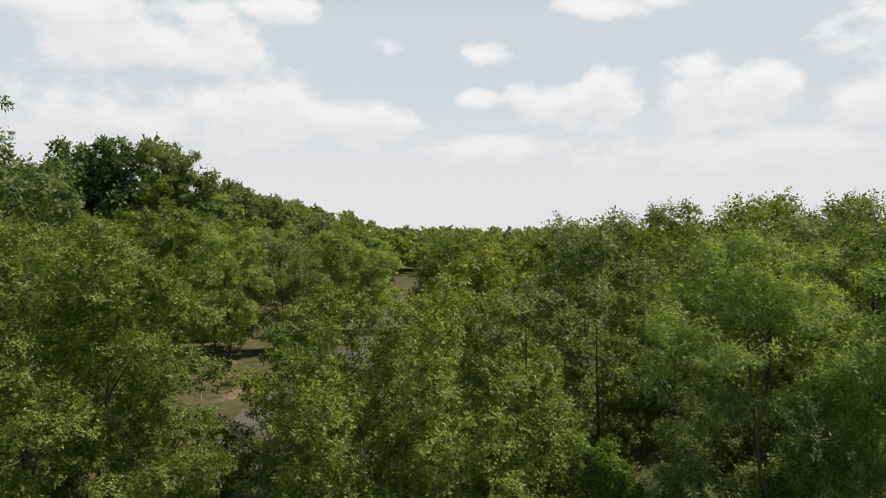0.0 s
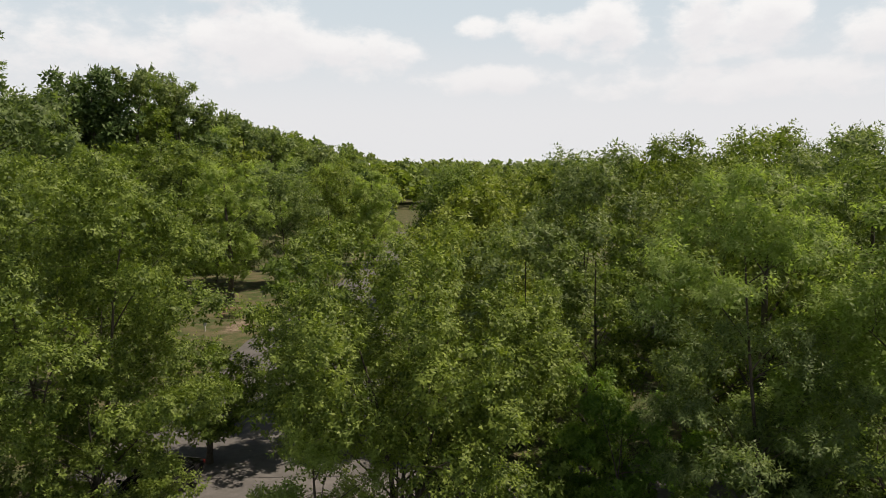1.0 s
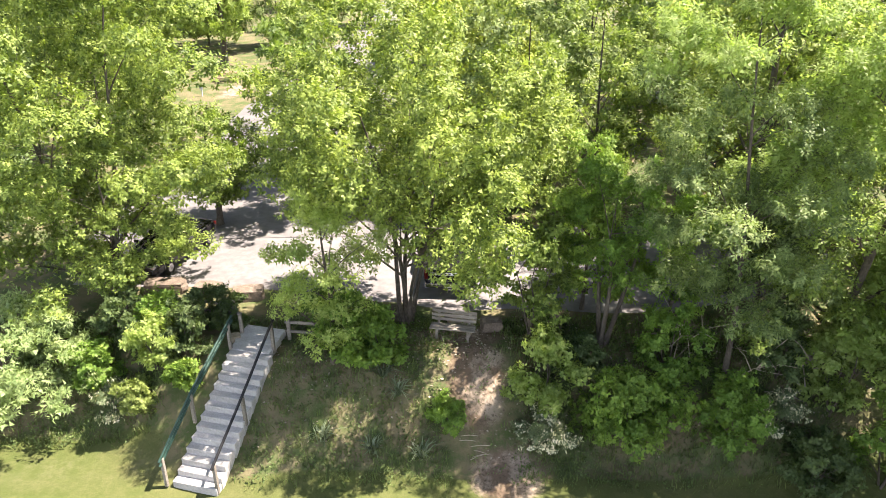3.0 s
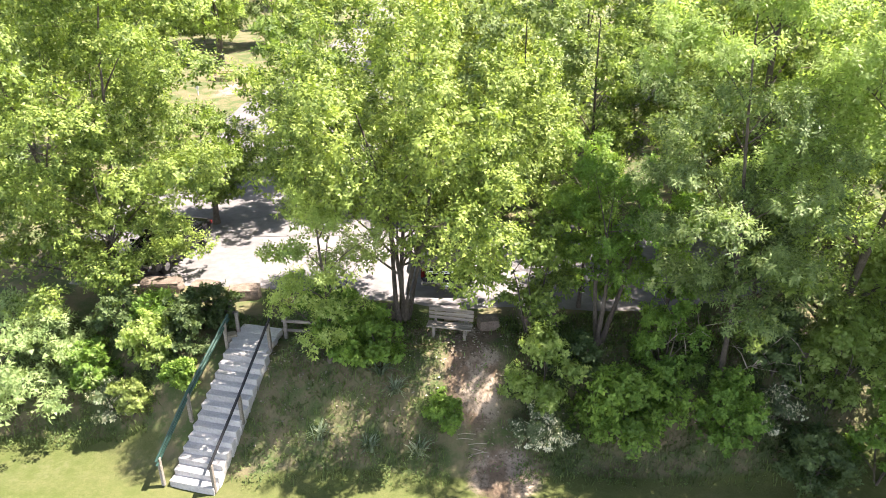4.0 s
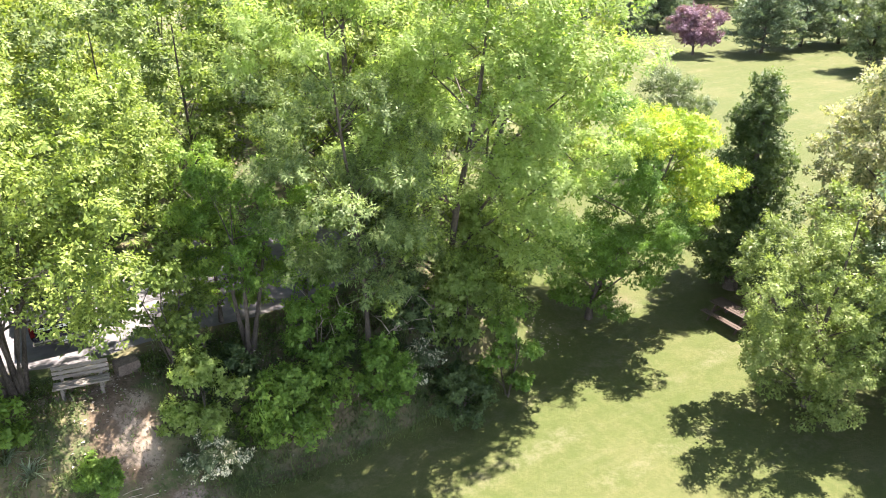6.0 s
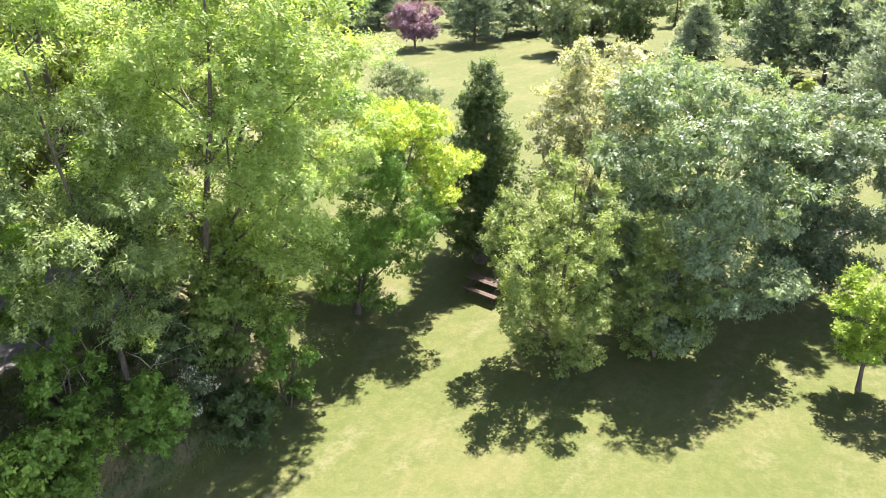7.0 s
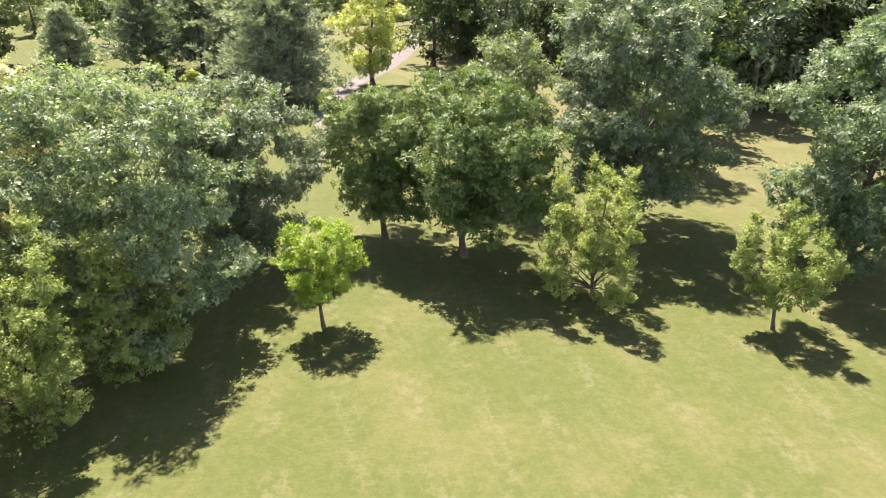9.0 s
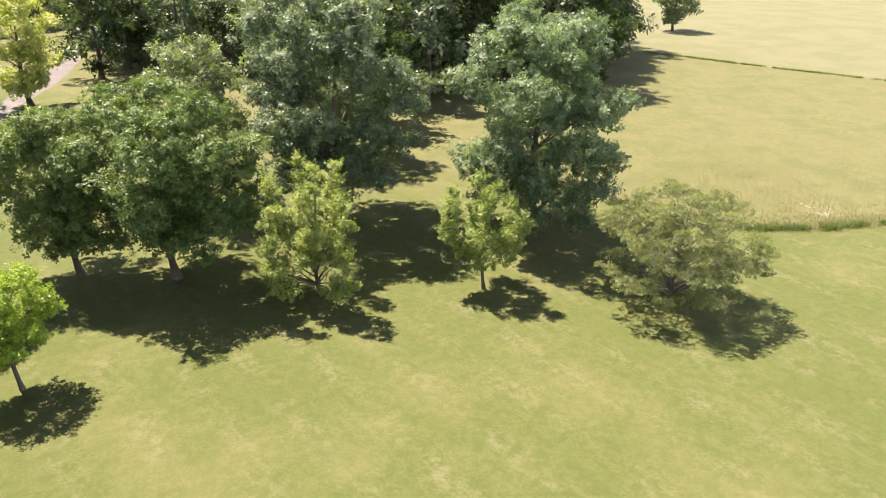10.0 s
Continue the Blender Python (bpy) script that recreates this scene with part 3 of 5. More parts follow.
def crown_mesh(name, rng, C, lr, mat, leaf, dens, per=17, droop=0.5, up=0.5, shape=0.55, squash=0.66, spiky=0.3, sub=7, single=False, core=0.6):
    """Domed tufts of leaves over the outside of a set of lobes."""
    # coarse leaves inside the boughs
    k0 = np.repeat(np.arange(len(lr)), np.maximum((core * 3.6 * lr ** 2 / leaf ** 2).astype(int), 3))
    B0 = C[k0] + unit(rng.normal(size=(len(k0), 3))) * (lr[k0] * 0.72 * rng.random(len(k0)) ** 0.5)[:, None] * [1, 1, squash]
    D0 = rng.normal(size=B0.shape) + [0, 0, -0.3]
    N0 = rng.normal(size=B0.shape) * 0.5 + [0, 0, 1.0]
    L0 = 1.3 * leaf * rng.uniform(0.7, 1.2, len(k0))
    C, lr = sub_lobes(rng, C, lr, sub)
    dens = dens * 0.6
    csize = 2.35 * leaf
    area = 4 * np.pi * lr ** 2 * 0.75
    counts = np.maximum((1.2 * dens * area / csize ** 2).astype(int), 4)
    idx = np.repeat(np.arange(len(lr)), counts)
    d = unit(rng.normal(size=(len(idx), 3)))
    d[:, 2] = d[:, 2] * 0.8 + 0.42
    d = unit(d)
    bump = 1 + 0.2 * np.sin(d[:, 0] * 5 + idx) * np.sin(d[:, 1] * 6 + idx * 2.1) * np.cos(d[:, 2] * 5 + idx)
    rr = lr[idx] * bump * (1.04 - 0.4 * rng.random(len(idx)) ** 2.0)
    P = C[idx] + d * rr[:, None] * np.array([1, 1, squash])
    # no tufts deep inside other lobes
    depth = np.zeros(len(P))
    for c, r0 in zip(C, lr):
        q = (P - c) / np.array([1, 1, squash])
        depth = np.maximum(depth, 1 - np.linalg.norm(q, axis=1) / r0)
    keep = (depth < 0.42) | (rng.random(len(P)) < 0.12)
    P, d = P[keep], d[keep]
    n = len(P)
    out = unit(d * [1, 1, 0.6])
    A = unit(out + np.array([0, 0, 0.5 * up + 0.1]) + rng.normal(size=P.shape) * 0.22)
    ci = np.repeat(np.arange(n), per)
    ax = A[ci]
    ref = unit(np.cross(A, np.array([0.31, 0.17, 1.0])))
    oth = np.cross(A, ref)
    k = np.tile((np.arange(per) + 0.5) / per, n)
    ang = np.tile(np.arange(per) * 2.39996, n) + np.repeat(rng.uniform(0, 6.28, n), per) + rng.normal(size=n * per) * 0.3
    rad = ref[ci] * np.cos(ang)[:, None] + oth[ci] * np.sin(ang)[:, None]
    # leaves stand up in the middle of a tuft and hang at its rim
    tall = (d[:, 2] > 0.3) & (rng.random(n) < spiky)
    reach = np.where(tall, rng.uniform(1.0, 1.9, n), rng.uniform(0.35, 0.7, n))[ci] * csize
    th = 0.80 + 0.80 * k + rng.normal(size=n * per) * 0.15
    D = unit(ax * np.cos(th)[:, None] + rad * np.sin(th)[:, None] + np.array([0, 0, -1.0]) * (droop * (0.25 + 0.6 * k))[:, None])
    N = ax + 0.25 * np.array([0, 0, 1.0]) + rng.normal(size=D.shape) * 0.2
    base = P[ci] + ax * ((0.5 - k) * reach)[:, None] + rad * (0.10 * csize * rng.random(n * per))[:, None]
    L = leaf * rng.uniform(0.7, 1.3, len(base)) * (0.75 + 0.45 * k)
    return leaves_mesh(name, np.concatenate([base, B0]), np.concatenate([D, D0]), np.concatenate([N, N0]), np.concatenate([L, L0]), np.concatenate([L * shape, L0 * 0.7]), mat, single)


def wood_mesh(name, rng, h, cb, C, lr, trunk_r, mat, stems=1, limbs=14, twig=True, bend=(0, 0)):
    V, F = [], []

    def add(pts, rad, sides):
        v, f = tube_arrays(pts, rad, sides)
        o = len(V)
        V.extend(v)
        F.extend([tuple(i + o for i in q) for q in f])
    tips = []
    for s in range(stems):
        az = s * 6.283 / stems + rng.uniform(0, 1)
        lean = (0.0 if stems == 1 else 0.16 * h)
        top = h * (rng.uniform(0.78, 0.86) if stems < 3 else rng.uniform(0.58, 0.70))
        pts, rad = [], []
        for i in range(9):
            t = i / 8
            w = 0.02 * h * math.sin(t * 5 + s)
            x = lean * t * math.cos(az) + w * math.cos(s + 1) + (0.12 * trunk_r * math.cos(az) if stems > 1 else 0)
            y = lean * t * math.sin(az) + w * math.sin(s + 2)
            z = -0.15 + t * (top + 0.15)
            pts.append((x + bend[0] * float(smooth(z, 0, h)), y + bend[1] * float(smooth(z, 0, h)), z))
            flare = 1.55 if i == 0 else 1.0
            rad.append(trunk_r * flare * (1 - 0.88 * t) * (1.0 if stems == 1 else 0.72) + 0.012)
        add(pts, rad, 9)
        tips.append(pts)
    order = np.argsort(-lr)[:limbs]
    for j in order:
        c = Vector(C[j])
        pts = tips[j % stems]
        zt = max(min(c.z - 0.75 * math.hypot(c.x, c.y) - 0.3, h * 0.74), cb * 0.55 + 0.3)
        tt = min(max((zt + 0.15) / (pts[-1][2] + 0.15), 0.08), 0.97) * 8
        i0 = min(int(tt), 7)
        a = Vector(pts[i0]).lerp(Vector(pts[i0 + 1]), tt - i0)
        rb = trunk_r * (1 - 0.1 * tt) * 0.36 + 0.012
        run = (c - a).length
        mid = a.lerp(c, 0.45) + Vector((0, 0, 0.10 * run)) + Vector(rng.normal(size=3)) * 0.04 * run
        seg = []
        for i in range(7):
            t = i / 6
            seg.append(a * (1 - t) ** 2 + mid * 2 * t * (1 - t) + c * t * t)
        add(seg, [rb * (1 - 0.85 * i / 6) for i in range(7)], 5)
        if twig:
            for _ in range(5):
                dv = Vector(rng.normal(size=3))
                dv.z = abs(dv.z) * 0.6
                dv = dv.normalized() * float(lr[j]) * 0.9
                b0 = seg[3].lerp(seg[6], float(rng.random()))
                add([b0, b0 + dv * 0.5 + Vector((0, 0, 0.05)), b0 + dv], [rb * 0.28, rb * 0.18, 0.006], 4)
    return mesh_arrays(name, V, F, mat, True)


def tree(x, y, h, r, cb, leafmat, label, seed, kind="round", leaf=0.2, dens=1.0, lobes=22, size=0.36, trunk=None, bark=None, stems=1,
         droop=0.5, up=0.5, shape=0.55, category="tree", group="", name="tree", z=None, per=17, spiky=0.3, single=False, sub=7, squash=0.66, limbs=14, offset=(0, 0), core=0.6, new_growth=None):
    rng = np.random.default_rng(seed)
    t = thing(name, x, y, z, 0, label, category, group)
    C, lr = crown_lobes(rng, h, r, cb, kind, lobes, size)
    C[:, 0] += offset[0] * smooth(C[:, 2], 0, h)
    C[:, 1] += offset[1] * smooth(C[:, 2], 0, h)
    part("trunk", wood_mesh("trunk", rng, h, cb, C, lr, trunk or 0.02 * h + 0.04, bark or BARK, stems, limbs, True, offset), None, t)
    # upper boughs: true new leaves on the locust, painted sunlight on two bank trees
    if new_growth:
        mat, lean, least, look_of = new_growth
        # young picks boughs by height and side, not by age
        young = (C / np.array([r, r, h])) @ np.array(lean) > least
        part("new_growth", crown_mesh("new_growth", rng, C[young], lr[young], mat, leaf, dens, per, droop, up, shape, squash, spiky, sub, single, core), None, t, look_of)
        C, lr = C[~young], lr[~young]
    part("crown", crown_mesh("crown", rng, C, lr, leafmat, leaf, dens, per, droop, up, shape, squash, spiky, sub, single, core), None, t)
    return t


def conifer(x, y, h, r, cb, mat, label, seed, leaf=0.5, whorls=14, name="pine_tree", lift=0.15, per=30, z=None, group=""):
    """Trunk with whorls of branches, needles in sprays along them."""
    rng = np.random.default_rng(seed)
    t = thing(name, x, y, z, 0, label, "pine tree", group)
    V, F = tube_arrays([(0, 0, -0.1), (0.02 * h, 0, h * 0.5), (0, 0, h * 0.98)], [0.02 * h + 0.06, 0.012 * h + 0.03, 0.01], 8)
    Ps, Ds = [], []
    for w in range(whorls):
        u = w / whorls
        zc = cb + (h - cb) * (u ** 0.92)
        br = r * (1 - u) ** 0.72 * rng.uniform(0.85, 1.1) + 0.12 * r
        nb = 7 if u < 0.8 else 5
        for k in range(nb):
            az = k * 6.283 / nb + w * 0.7 + rng.uniform(-0.25, 0.25)
            ln = br * rng.uniform(0.72, 1.12)
            dirv = Vector((math.cos(az), math.sin(az), lift + 0.5 * u + rng.uniform(-0.15, 0.1)))
            a = Vector((0, 0, zc))
            pts = [a, a + dirv * ln * 0.5, a + dirv * ln + Vector((0, 0, -0.08 * ln + 0.12 * ln * u))]
            v, f = tube_arrays(pts, [0.05 * (1 - u) + 0.02, 0.03, 0.008], 4)
            o = len(V)
            V.extend(v)
            F.extend([tuple(i + o for i in q) for q in f])
            n = max(4, int(per * ln / max(r, 0.1)))
            s = rng.uniform(0.22, 1.03, n)
            q = np.array(a)[None] + np.array(dirv)[None] * (ln * s)[:, None]
            q[:, 2] -= 0.08 * ln * s ** 2
            q += rng.normal(size=q.shape) * np.array([0.13, 0.13, 0.07]) * ln * (0.3 + s)[:, None] * 0.8
            Ps.append(q)
            Ds.append(np.tile(np.array(dirv)[None], (n, 1)))
    part("trunk", mesh_arrays("trunk", V, F, BARK, True), None, t)
    P, D0 = np.concatenate(Ps), unit(np.concatenate(Ds))
    m = 12
    ci = np.repeat(np.arange(len(P)), m)
    D = unit(D0[ci] * 0.7 + rng.normal(size=(len(ci), 3)) * [0.55, 0.55, 0.35] + [0, 0, 0.2])
    N = unit(rng.normal(size=(len(ci), 3)) * 0.6 + [0, 0, 1.0])
    L = leaf * rng.uniform(0.6, 1.3, len(ci))
    part("crown", leaves_mesh("crown", P[ci], D, N, L, L * 0.2, mat, True), None, t)
    return t


def shrub(x, y, h, r, mat, label, seed, leaf=0.12, dens=1.0, name="shrub", lobes=9, z=None, group="", category="shrub", shape=0.6, up=0.5, droop=0.3):
    rng = np.random.default_rng(seed)
    t = thing(name, x, y, z, 0, label, category, group)
    C, lr = crown_lobes(rng, h, r, 0.0, "broad", lobes, 0.45)
    part("stem_clump", wood_mesh("stem_clump", rng, h * 0.8, 0.1, C, lr, 0.035, BARK, 3, 8, False), None, t)
    part("foliage", crown_mesh("foliage", rng, C, lr, mat, leaf, dens, 14, droop, up, shape, 0.8, 0.15), None, t)
    return t


# ---- trees on and round the lawn ----
tree(25.5, 0.2, 4.75, 1.95, 1.35, LEAF_LIME, "young lime-green maple with a round crown on the lawn", 11, "round", 0.134, 1.4, 22, 0.30, 0.075, droop=0.4, limbs=14, spiky=0.5, single=True)
tree(33.9, -3.3, 8.2, 3.7, 1.3, LEAF_SHADE, "dark green rounded shade tree beside its twin", 12, "round", 0.160, 1.1, 36, 0.31, 0.15, droop=0.7, group="pair of dark shade trees", squash=0.55, single=True)
tree(31.0, -6.9, 9.0, 4.3, 1.7, LEAF_SHADE, "larger dark green rounded shade tree beside its twin", 13, "broad", 0.158, 1.1, 48, 0.29, 0.17, droop=0.7, group="pair of dark shade trees", squash=0.55, single=True)
tree(25.7, -11.6, 6.7, 2.8, 0.4, LEAF_MAPLE, "young yellow-green maple with an upright loose crown", 14, "leaders", 0.135, 1.4, 49, 0.25, 0.085, droop=0.4, up=0.9, spiky=0.8, limbs=26, core=0.5, squash=0.95, sub=5, single=True)
tree(21.9, -17.9, 5.7, 2.1, 1.1, LEAF_MAPLE, "small yellow-green maple with a slender trunk", 15, "leaders", 0.125, 1.6, 42, 0.27, 0.07, droop=0.4, up=0.9, spiky=0.8, limbs=20, core=0.5, squash=0.95, sub=5, single=True)
tree(16.2, -23.9, 5.1, 3.7, 0.1, LEAF_HAW, "spreading grey-green hawthorn with spiky branches", 16, "round", 0.095, 1.0, 90, 0.20, 0.08, bark=BARK_PALE, stems=1, droop=0.0, up=0.1, shape=0.34, category="hawthorn", spiky=0.2, sub=5, squash=0.30, limbs=70, core=0.4, single=True)
tree(25.7, -24.3, 11.5, 5.0, 0.8, LEAF_BLUE_OAK, "tall oak with a full grey-green crown", 17, "oval", 0.180, 1.05, 64, 0.26, 0.24, squash=0.55, single=True)
tree(33.2, -16.7, 13.0, 5.0, 2.0, LEAF_OAK, "tall dark shade tree with dense foliage", 18, "oval", 0.190, 1.1, 58, 0.27, 0.26, droop=0.7, squash=0.55, single=True)
tree(38.6, -11.0, 9.6, 3.5, 0.8, LEAF_GREY, "greyish broadleaf tree behind dark shade trees", 19, "round", 0.206, 1.00, 26, 0.34, single=True)
tree(26.6, 7.3, 10.8, 4.8, 0.6, LEAF_BLUE_OAK, "large open oak with pale visible limbs", 20, "broad", 0.178, 1.0, 60, 0.25, 0.2, bark=BARK_PALE, group="oak group on the lawn", squash=0.5, limbs=26, core=0.6, single=True)
tree(32.2, 3.4, 9.2, 3.7, 0.7, LEAF_OAK, "dark dense oak beside the larger oak", 21, "oval", 0.165, 1.25, 46, 0.27, group="oak group on the lawn", up=0.9, squash=0.6, single=True)
tree(21.2, 9.9, 8.4, 3.5, 0.5, LEAF_MAPLE, "yellow-green maple with layered drooping branches", 22, "leaders", 0.118, 1.0, 77, 0.23, 0.1, droop=0.5, up=0.9, spiky=0.8, limbs=30, core=0.5, squash=0.95, sub=6, single=True)
tree(23.3, 6.9, 4.6, 2.2, 0.4, LEAF_MAPLE, "small yellow-green maple below the large oak", 23, "oval", 0.142, 1.00, 22, 0.30, 0.06, up=0.5, spiky=0.6, single=True)
tree(19.0, 18.3, 9.0, 3.8, 0.5, LEAF_SHRUB, "honey locust with bright yellow new leaves at the top", 24, "vase", 0.125, 1.20, 36, 0.30, 0.14, droop=0.9, shape=0.45, stems=2, offset=(2.0, -1.2), squash=0.5, single=True, new_growth=(LEAF_GOLD, (0.45, -0.35, 1.0), 0.99, "bright yellow new leaves"))
tree(26.4, 16.9, 9.9, 3.6, 0.2, LEAF_DARK, "dark green tree with a pointed crown", 25, "cone", 0.150, 1.2, 46, 0.30, single=True)
tree(36.3, 29.9, 6.8, 2.9, 0.8, LEAF_GREY, "pale willow-like tree at the edge of the lawn", 26, "round", 0.17, 1.3, 26, 0.36, shape=0.3, droop=1.0, single=True)
tree(31.6, 13.4, 10.3, 4.1, 0.8, LEAF_CREAM, "tree covered with creamy blossom", 27, "round", 0.172, 1.2, 46, 0.28, single=True)
tree(43.0, -22.0, 11.0, 4.2, 0.6, LEAF_DARK, "dark broadleaf tree at the edge of the wood", 28, "oval", 0.277, 1.00, 26, 0.34, single=True)

# ---- far side of the lawn ----
conifer(81.2, 76.5, 9.0, 4.3, 0.9, LEAF_PINE, "dark pine across the lawn", 31, 0.6, per=26, lift=0.25)
conifer(87.3, 76.1, 10.0, 4.3, 0.9, LEAF_PINE, "dark pine across the lawn", 32, 0.6, per=26, lift=0.25)
tree(74.9, 59.1, 5.8, 3.8, 1.0, LEAF_PURPLE, "purple-leaved ornamental plum across the lawn", 33, "round", 0.30, 1.10, 20, 0.36, category="plum tree", single=True)
conifer(83.1, 55.2, 9.0, 4.4, 0.9, LEAF_PINE, "dark pine across the lawn", 34, 0.6, per=26, lift=0.25)
conifer(92, 55.6, 10.5, 4.3, 1.2, LEAF_PINE, "dark pine across the lawn", 35, 0.6, per=26, lift=0.25)
tree(83.2, 41.7, 8.5, 4.5, 0.9, LEAF_GREY, "grey-green broadleaf tree across the lawn", 36, "round", 0.370, 1.00, 18, 0.38, single=True)
tree(90.4, 35.9, 10.0, 4.8, 0.5, LEAF_DARK, "dark broadleaf tree across the lawn", 37, "round", 0.35, 1.00, 22, 0.36, single=True)
conifer(91.7, 27.7, 6.5, 3.2, 0.4, LEAF_WPINE, "young blue-green pine across the lawn", 38, 0.5, per=28)
conifer(85, 17.5, 9.5, 4.2, 1.0, LEAF_PINE, "dark pine near the gravel path", 39, 0.6, per=26, lift=0.25)
conifer(83.6, 11.6, 9.5, 4.0, 1.2, LEAF_PINE, "dark pine near the gravel path", 40, 0.6, per=26, lift=0.25)
conifer(81.0, 7.4, 10.0, 4.0, 1.0, LEAF_WPINE, "pale green pine beside the big white pine", 46, 0.6, per=28, lift=0.3)
conifer(98.3, 54.1, 9.5, 4.2, 1.0, LEAF_PINE, "dark pine behind the grey-green tree", 47, 0.55, per=36, lift=0.25)
tree(94.5, 43.0, 10.5, 4.8, 0.5, LEAF_GREY, "pale grey-green tree behind the lawn", 48, "round", 0.37, 1.0, 20, 0.36, single=True)
conifer(66.8, 2.5, 10.4, 5.3, 0.5, LEAF_WPINE, "big soft white pine beside the gravel path", 41, 0.5, 17, per=70, lift=0.38)
tree(71.6, -6.3, 10.0, 4.0, 1.0, LEAF_YELLOW, "bright yellow-leaved tree beside the path", 42, "round", 0.314, 1.00, 22, 0.36, single=True)
shrub(82.6, 16.0, 1.9, 1.1, LEAF_YELLOW, "small yellow shrub near pines", 43, 0.22)
shrub(72.5, 11.2, 1.9, 1.0, LEAF_YELLOW, "small yellow shrub near pines", 44, 0.22)
tree(69.3, -91.7, 7.5, 3.6, 1.0, LEAF_GREY, "pale tree at the edge of the field", 45, "round", 0.416, 1.00, 14, 0.4, single=True)

# ---- trees on the bank and round the parking lot ----
tree(-12.6, 23.2, 13.4, 5.3, 0.6, LEAF_ELDER, "big bushy box elder at the head of the bank", 51, "oval", 0.150, 1.15, 56, 0.26, 0.12, stems=2, core=0.6, droop=0.9, shape=0.52, per=13, spiky=0.4, single=True)
tree(-11.2, 21.8, 6.5, 2.4, 0.8, LEAF_ELDER, "young box elder below the big box elder", 68, "round", 0.135, 1.15, 20, 0.32, 0.08, droop=0.9, shape=0.46, per=14, single=True)
tree(7.6, 20.7, 4.9, 1.6, 1.0, LEAF_SHRUB, "small leafy tree in the shade of taller trees", 69, "round", 0.128, 1.00, 14, 0.36, 0.06, droop=0.5, group="small trees on the bank", single=True)
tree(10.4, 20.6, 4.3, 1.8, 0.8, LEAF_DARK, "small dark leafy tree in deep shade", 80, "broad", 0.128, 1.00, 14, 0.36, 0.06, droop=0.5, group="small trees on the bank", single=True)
tree(-1.2, 21.0, 11.6, 5.2, 2.9, LEAF_ELDER, "multi-stemmed box elder beside the bench", 52, "leaders", 0.146, 1.0, 77, 0.24, 0.11, stems=5, droop=0.9, shape=0.52, per=13, spiky=0.6, up=0.9, squash=0.9, limbs=30, offset=(0.7, -0.6), single=True)
tree(-3.5, 18.7, 6.0, 2.2, 0.6, LEAF_FRESH, "young box elder beside the stairs", 63, "round", 0.130, 1.15, 18, 0.32, 0.08, droop=0.9, shape=0.46, per=14, single=True)
tree(11.4, 24.6, 12.6, 4.2, 1.6, LEAF_ELDER, "leafy tree shading the parking lot", 67, "round", 0.190, 1.10, 32, 0.28, droop=0.9, shape=0.42, per=14, single=True)
tree(16.5, 27.0, 13.6, 4.6, 1.4, LEAF_ELDER, "leafy green tree at the end of the parking lot", 64, "round", 0.200, 1.10, 34, 0.28, droop=0.9, shape=0.42, per=14, single=True)
# both crowns turn paler at the top to stand for sunlight on it
tree(8.75, 18.3, 13.6, 3.7, 2.6, LEAF_ASH, "grey-green tree with bare lower twigs on the bank", 53, "oval", 0.150, 1.05, 50, 0.26, 0.07, droop=0.8, up=1.6, squash=0.5, shape=0.32, core=0.3, offset=(-0.7, 0.5), single=True, new_growth=(LEAF_FRESH, (0.10, 0.0, 1.0), 0.62, "top leaves coloured paler green as if sunlit"))
tree(12.9, 19.2, 14.0, 5.0, 0.6, LEAF_ELDER, "very large fresh green tree at the edge of the lawn", 54, "oval", 0.155, 0.9, 78, 0.24, 0.20, limbs=16, core=0.15, stems=2, droop=0.6, up=2.0, squash=0.5, shape=0.50, per=13, offset=(1.4, -1.8), single=True, new_growth=(LEAF_FRESH, (0.10, -0.10, 1.0), 0.30, "top leaves coloured paler green as if sunlit"))
tree(5.2, 19.6, 6.0, 1.9, 2.0, LEAF_SHRUB, "small forked tree on the bank", 55, "vase", 0.109, 1.00, 18, 0.34, 0.12, stems=3, offset=(0.4, 0.8), single=True)
tree(-13.9, 18.5, 3.5, 2.9, 0.5, LEAF_SUMAC, "pale feathery sumac on the bank", 56, "broad", 0.17, 0.9, 34, 0.27, 0.06, droop=0.35, up=0.0, shape=0.24, squash=0.22, category="sumac", spiky=0.0, single=True)
tree(-22.0, 30.0, 19.8, 6.4, 2.0, LEAF_ASH, "tall cottonwood beyond the bank", 57, "oval", 0.27, 1.00, 48, 0.26, 0.4, spiky=0.6, single=True)
tree(-24.5, 60.0, 15.5, 5.8, 2.0, LEAF_ELDER, "broad tree beyond the picnic table", 58, "round", 0.314, 1.00, 32, 0.3, 0.36, stems=2, single=True)
tree(-21.0, 68.5, 14.0, 4.6, 2.2, LEAF_FRESH, "green tree behind the picnic table", 59, "round", 0.314, 1.00, 26, 0.32, 0.3, single=True)
tree(-10.2, 29.5, 5.4, 2.8, 1.0, LEAF_ELDER, "small leafy tree standing in the parking lot", 65, "round", 0.192, 0.90, 16, 0.36, single=True)
tree(-6.2, 30.5, 9.2, 2.7, 1.2, LEAF_ELDER, "slender green tree standing in the parking lot", 66, "oval", 0.192, 0.90, 18, 0.34, single=True)
tree(6.4, 29.0, 11.0, 3.4, 0.8, LEAF_ELDER, "leafy tree behind the pickup truck", 78, "leaders", 0.2, 0.95, 30, 0.28, 0.1, droop=0.9, shape=0.5, per=13, single=True)
tree(4.9, 21.9, 6.6, 2.1, 0.5, LEAF_SHRUB, "leafy young tree at the lot edge", 79, "oval", 0.14, 1.0, 18, 0.34, 0.06, droop=0.7, group="small trees on the bank", single=True)
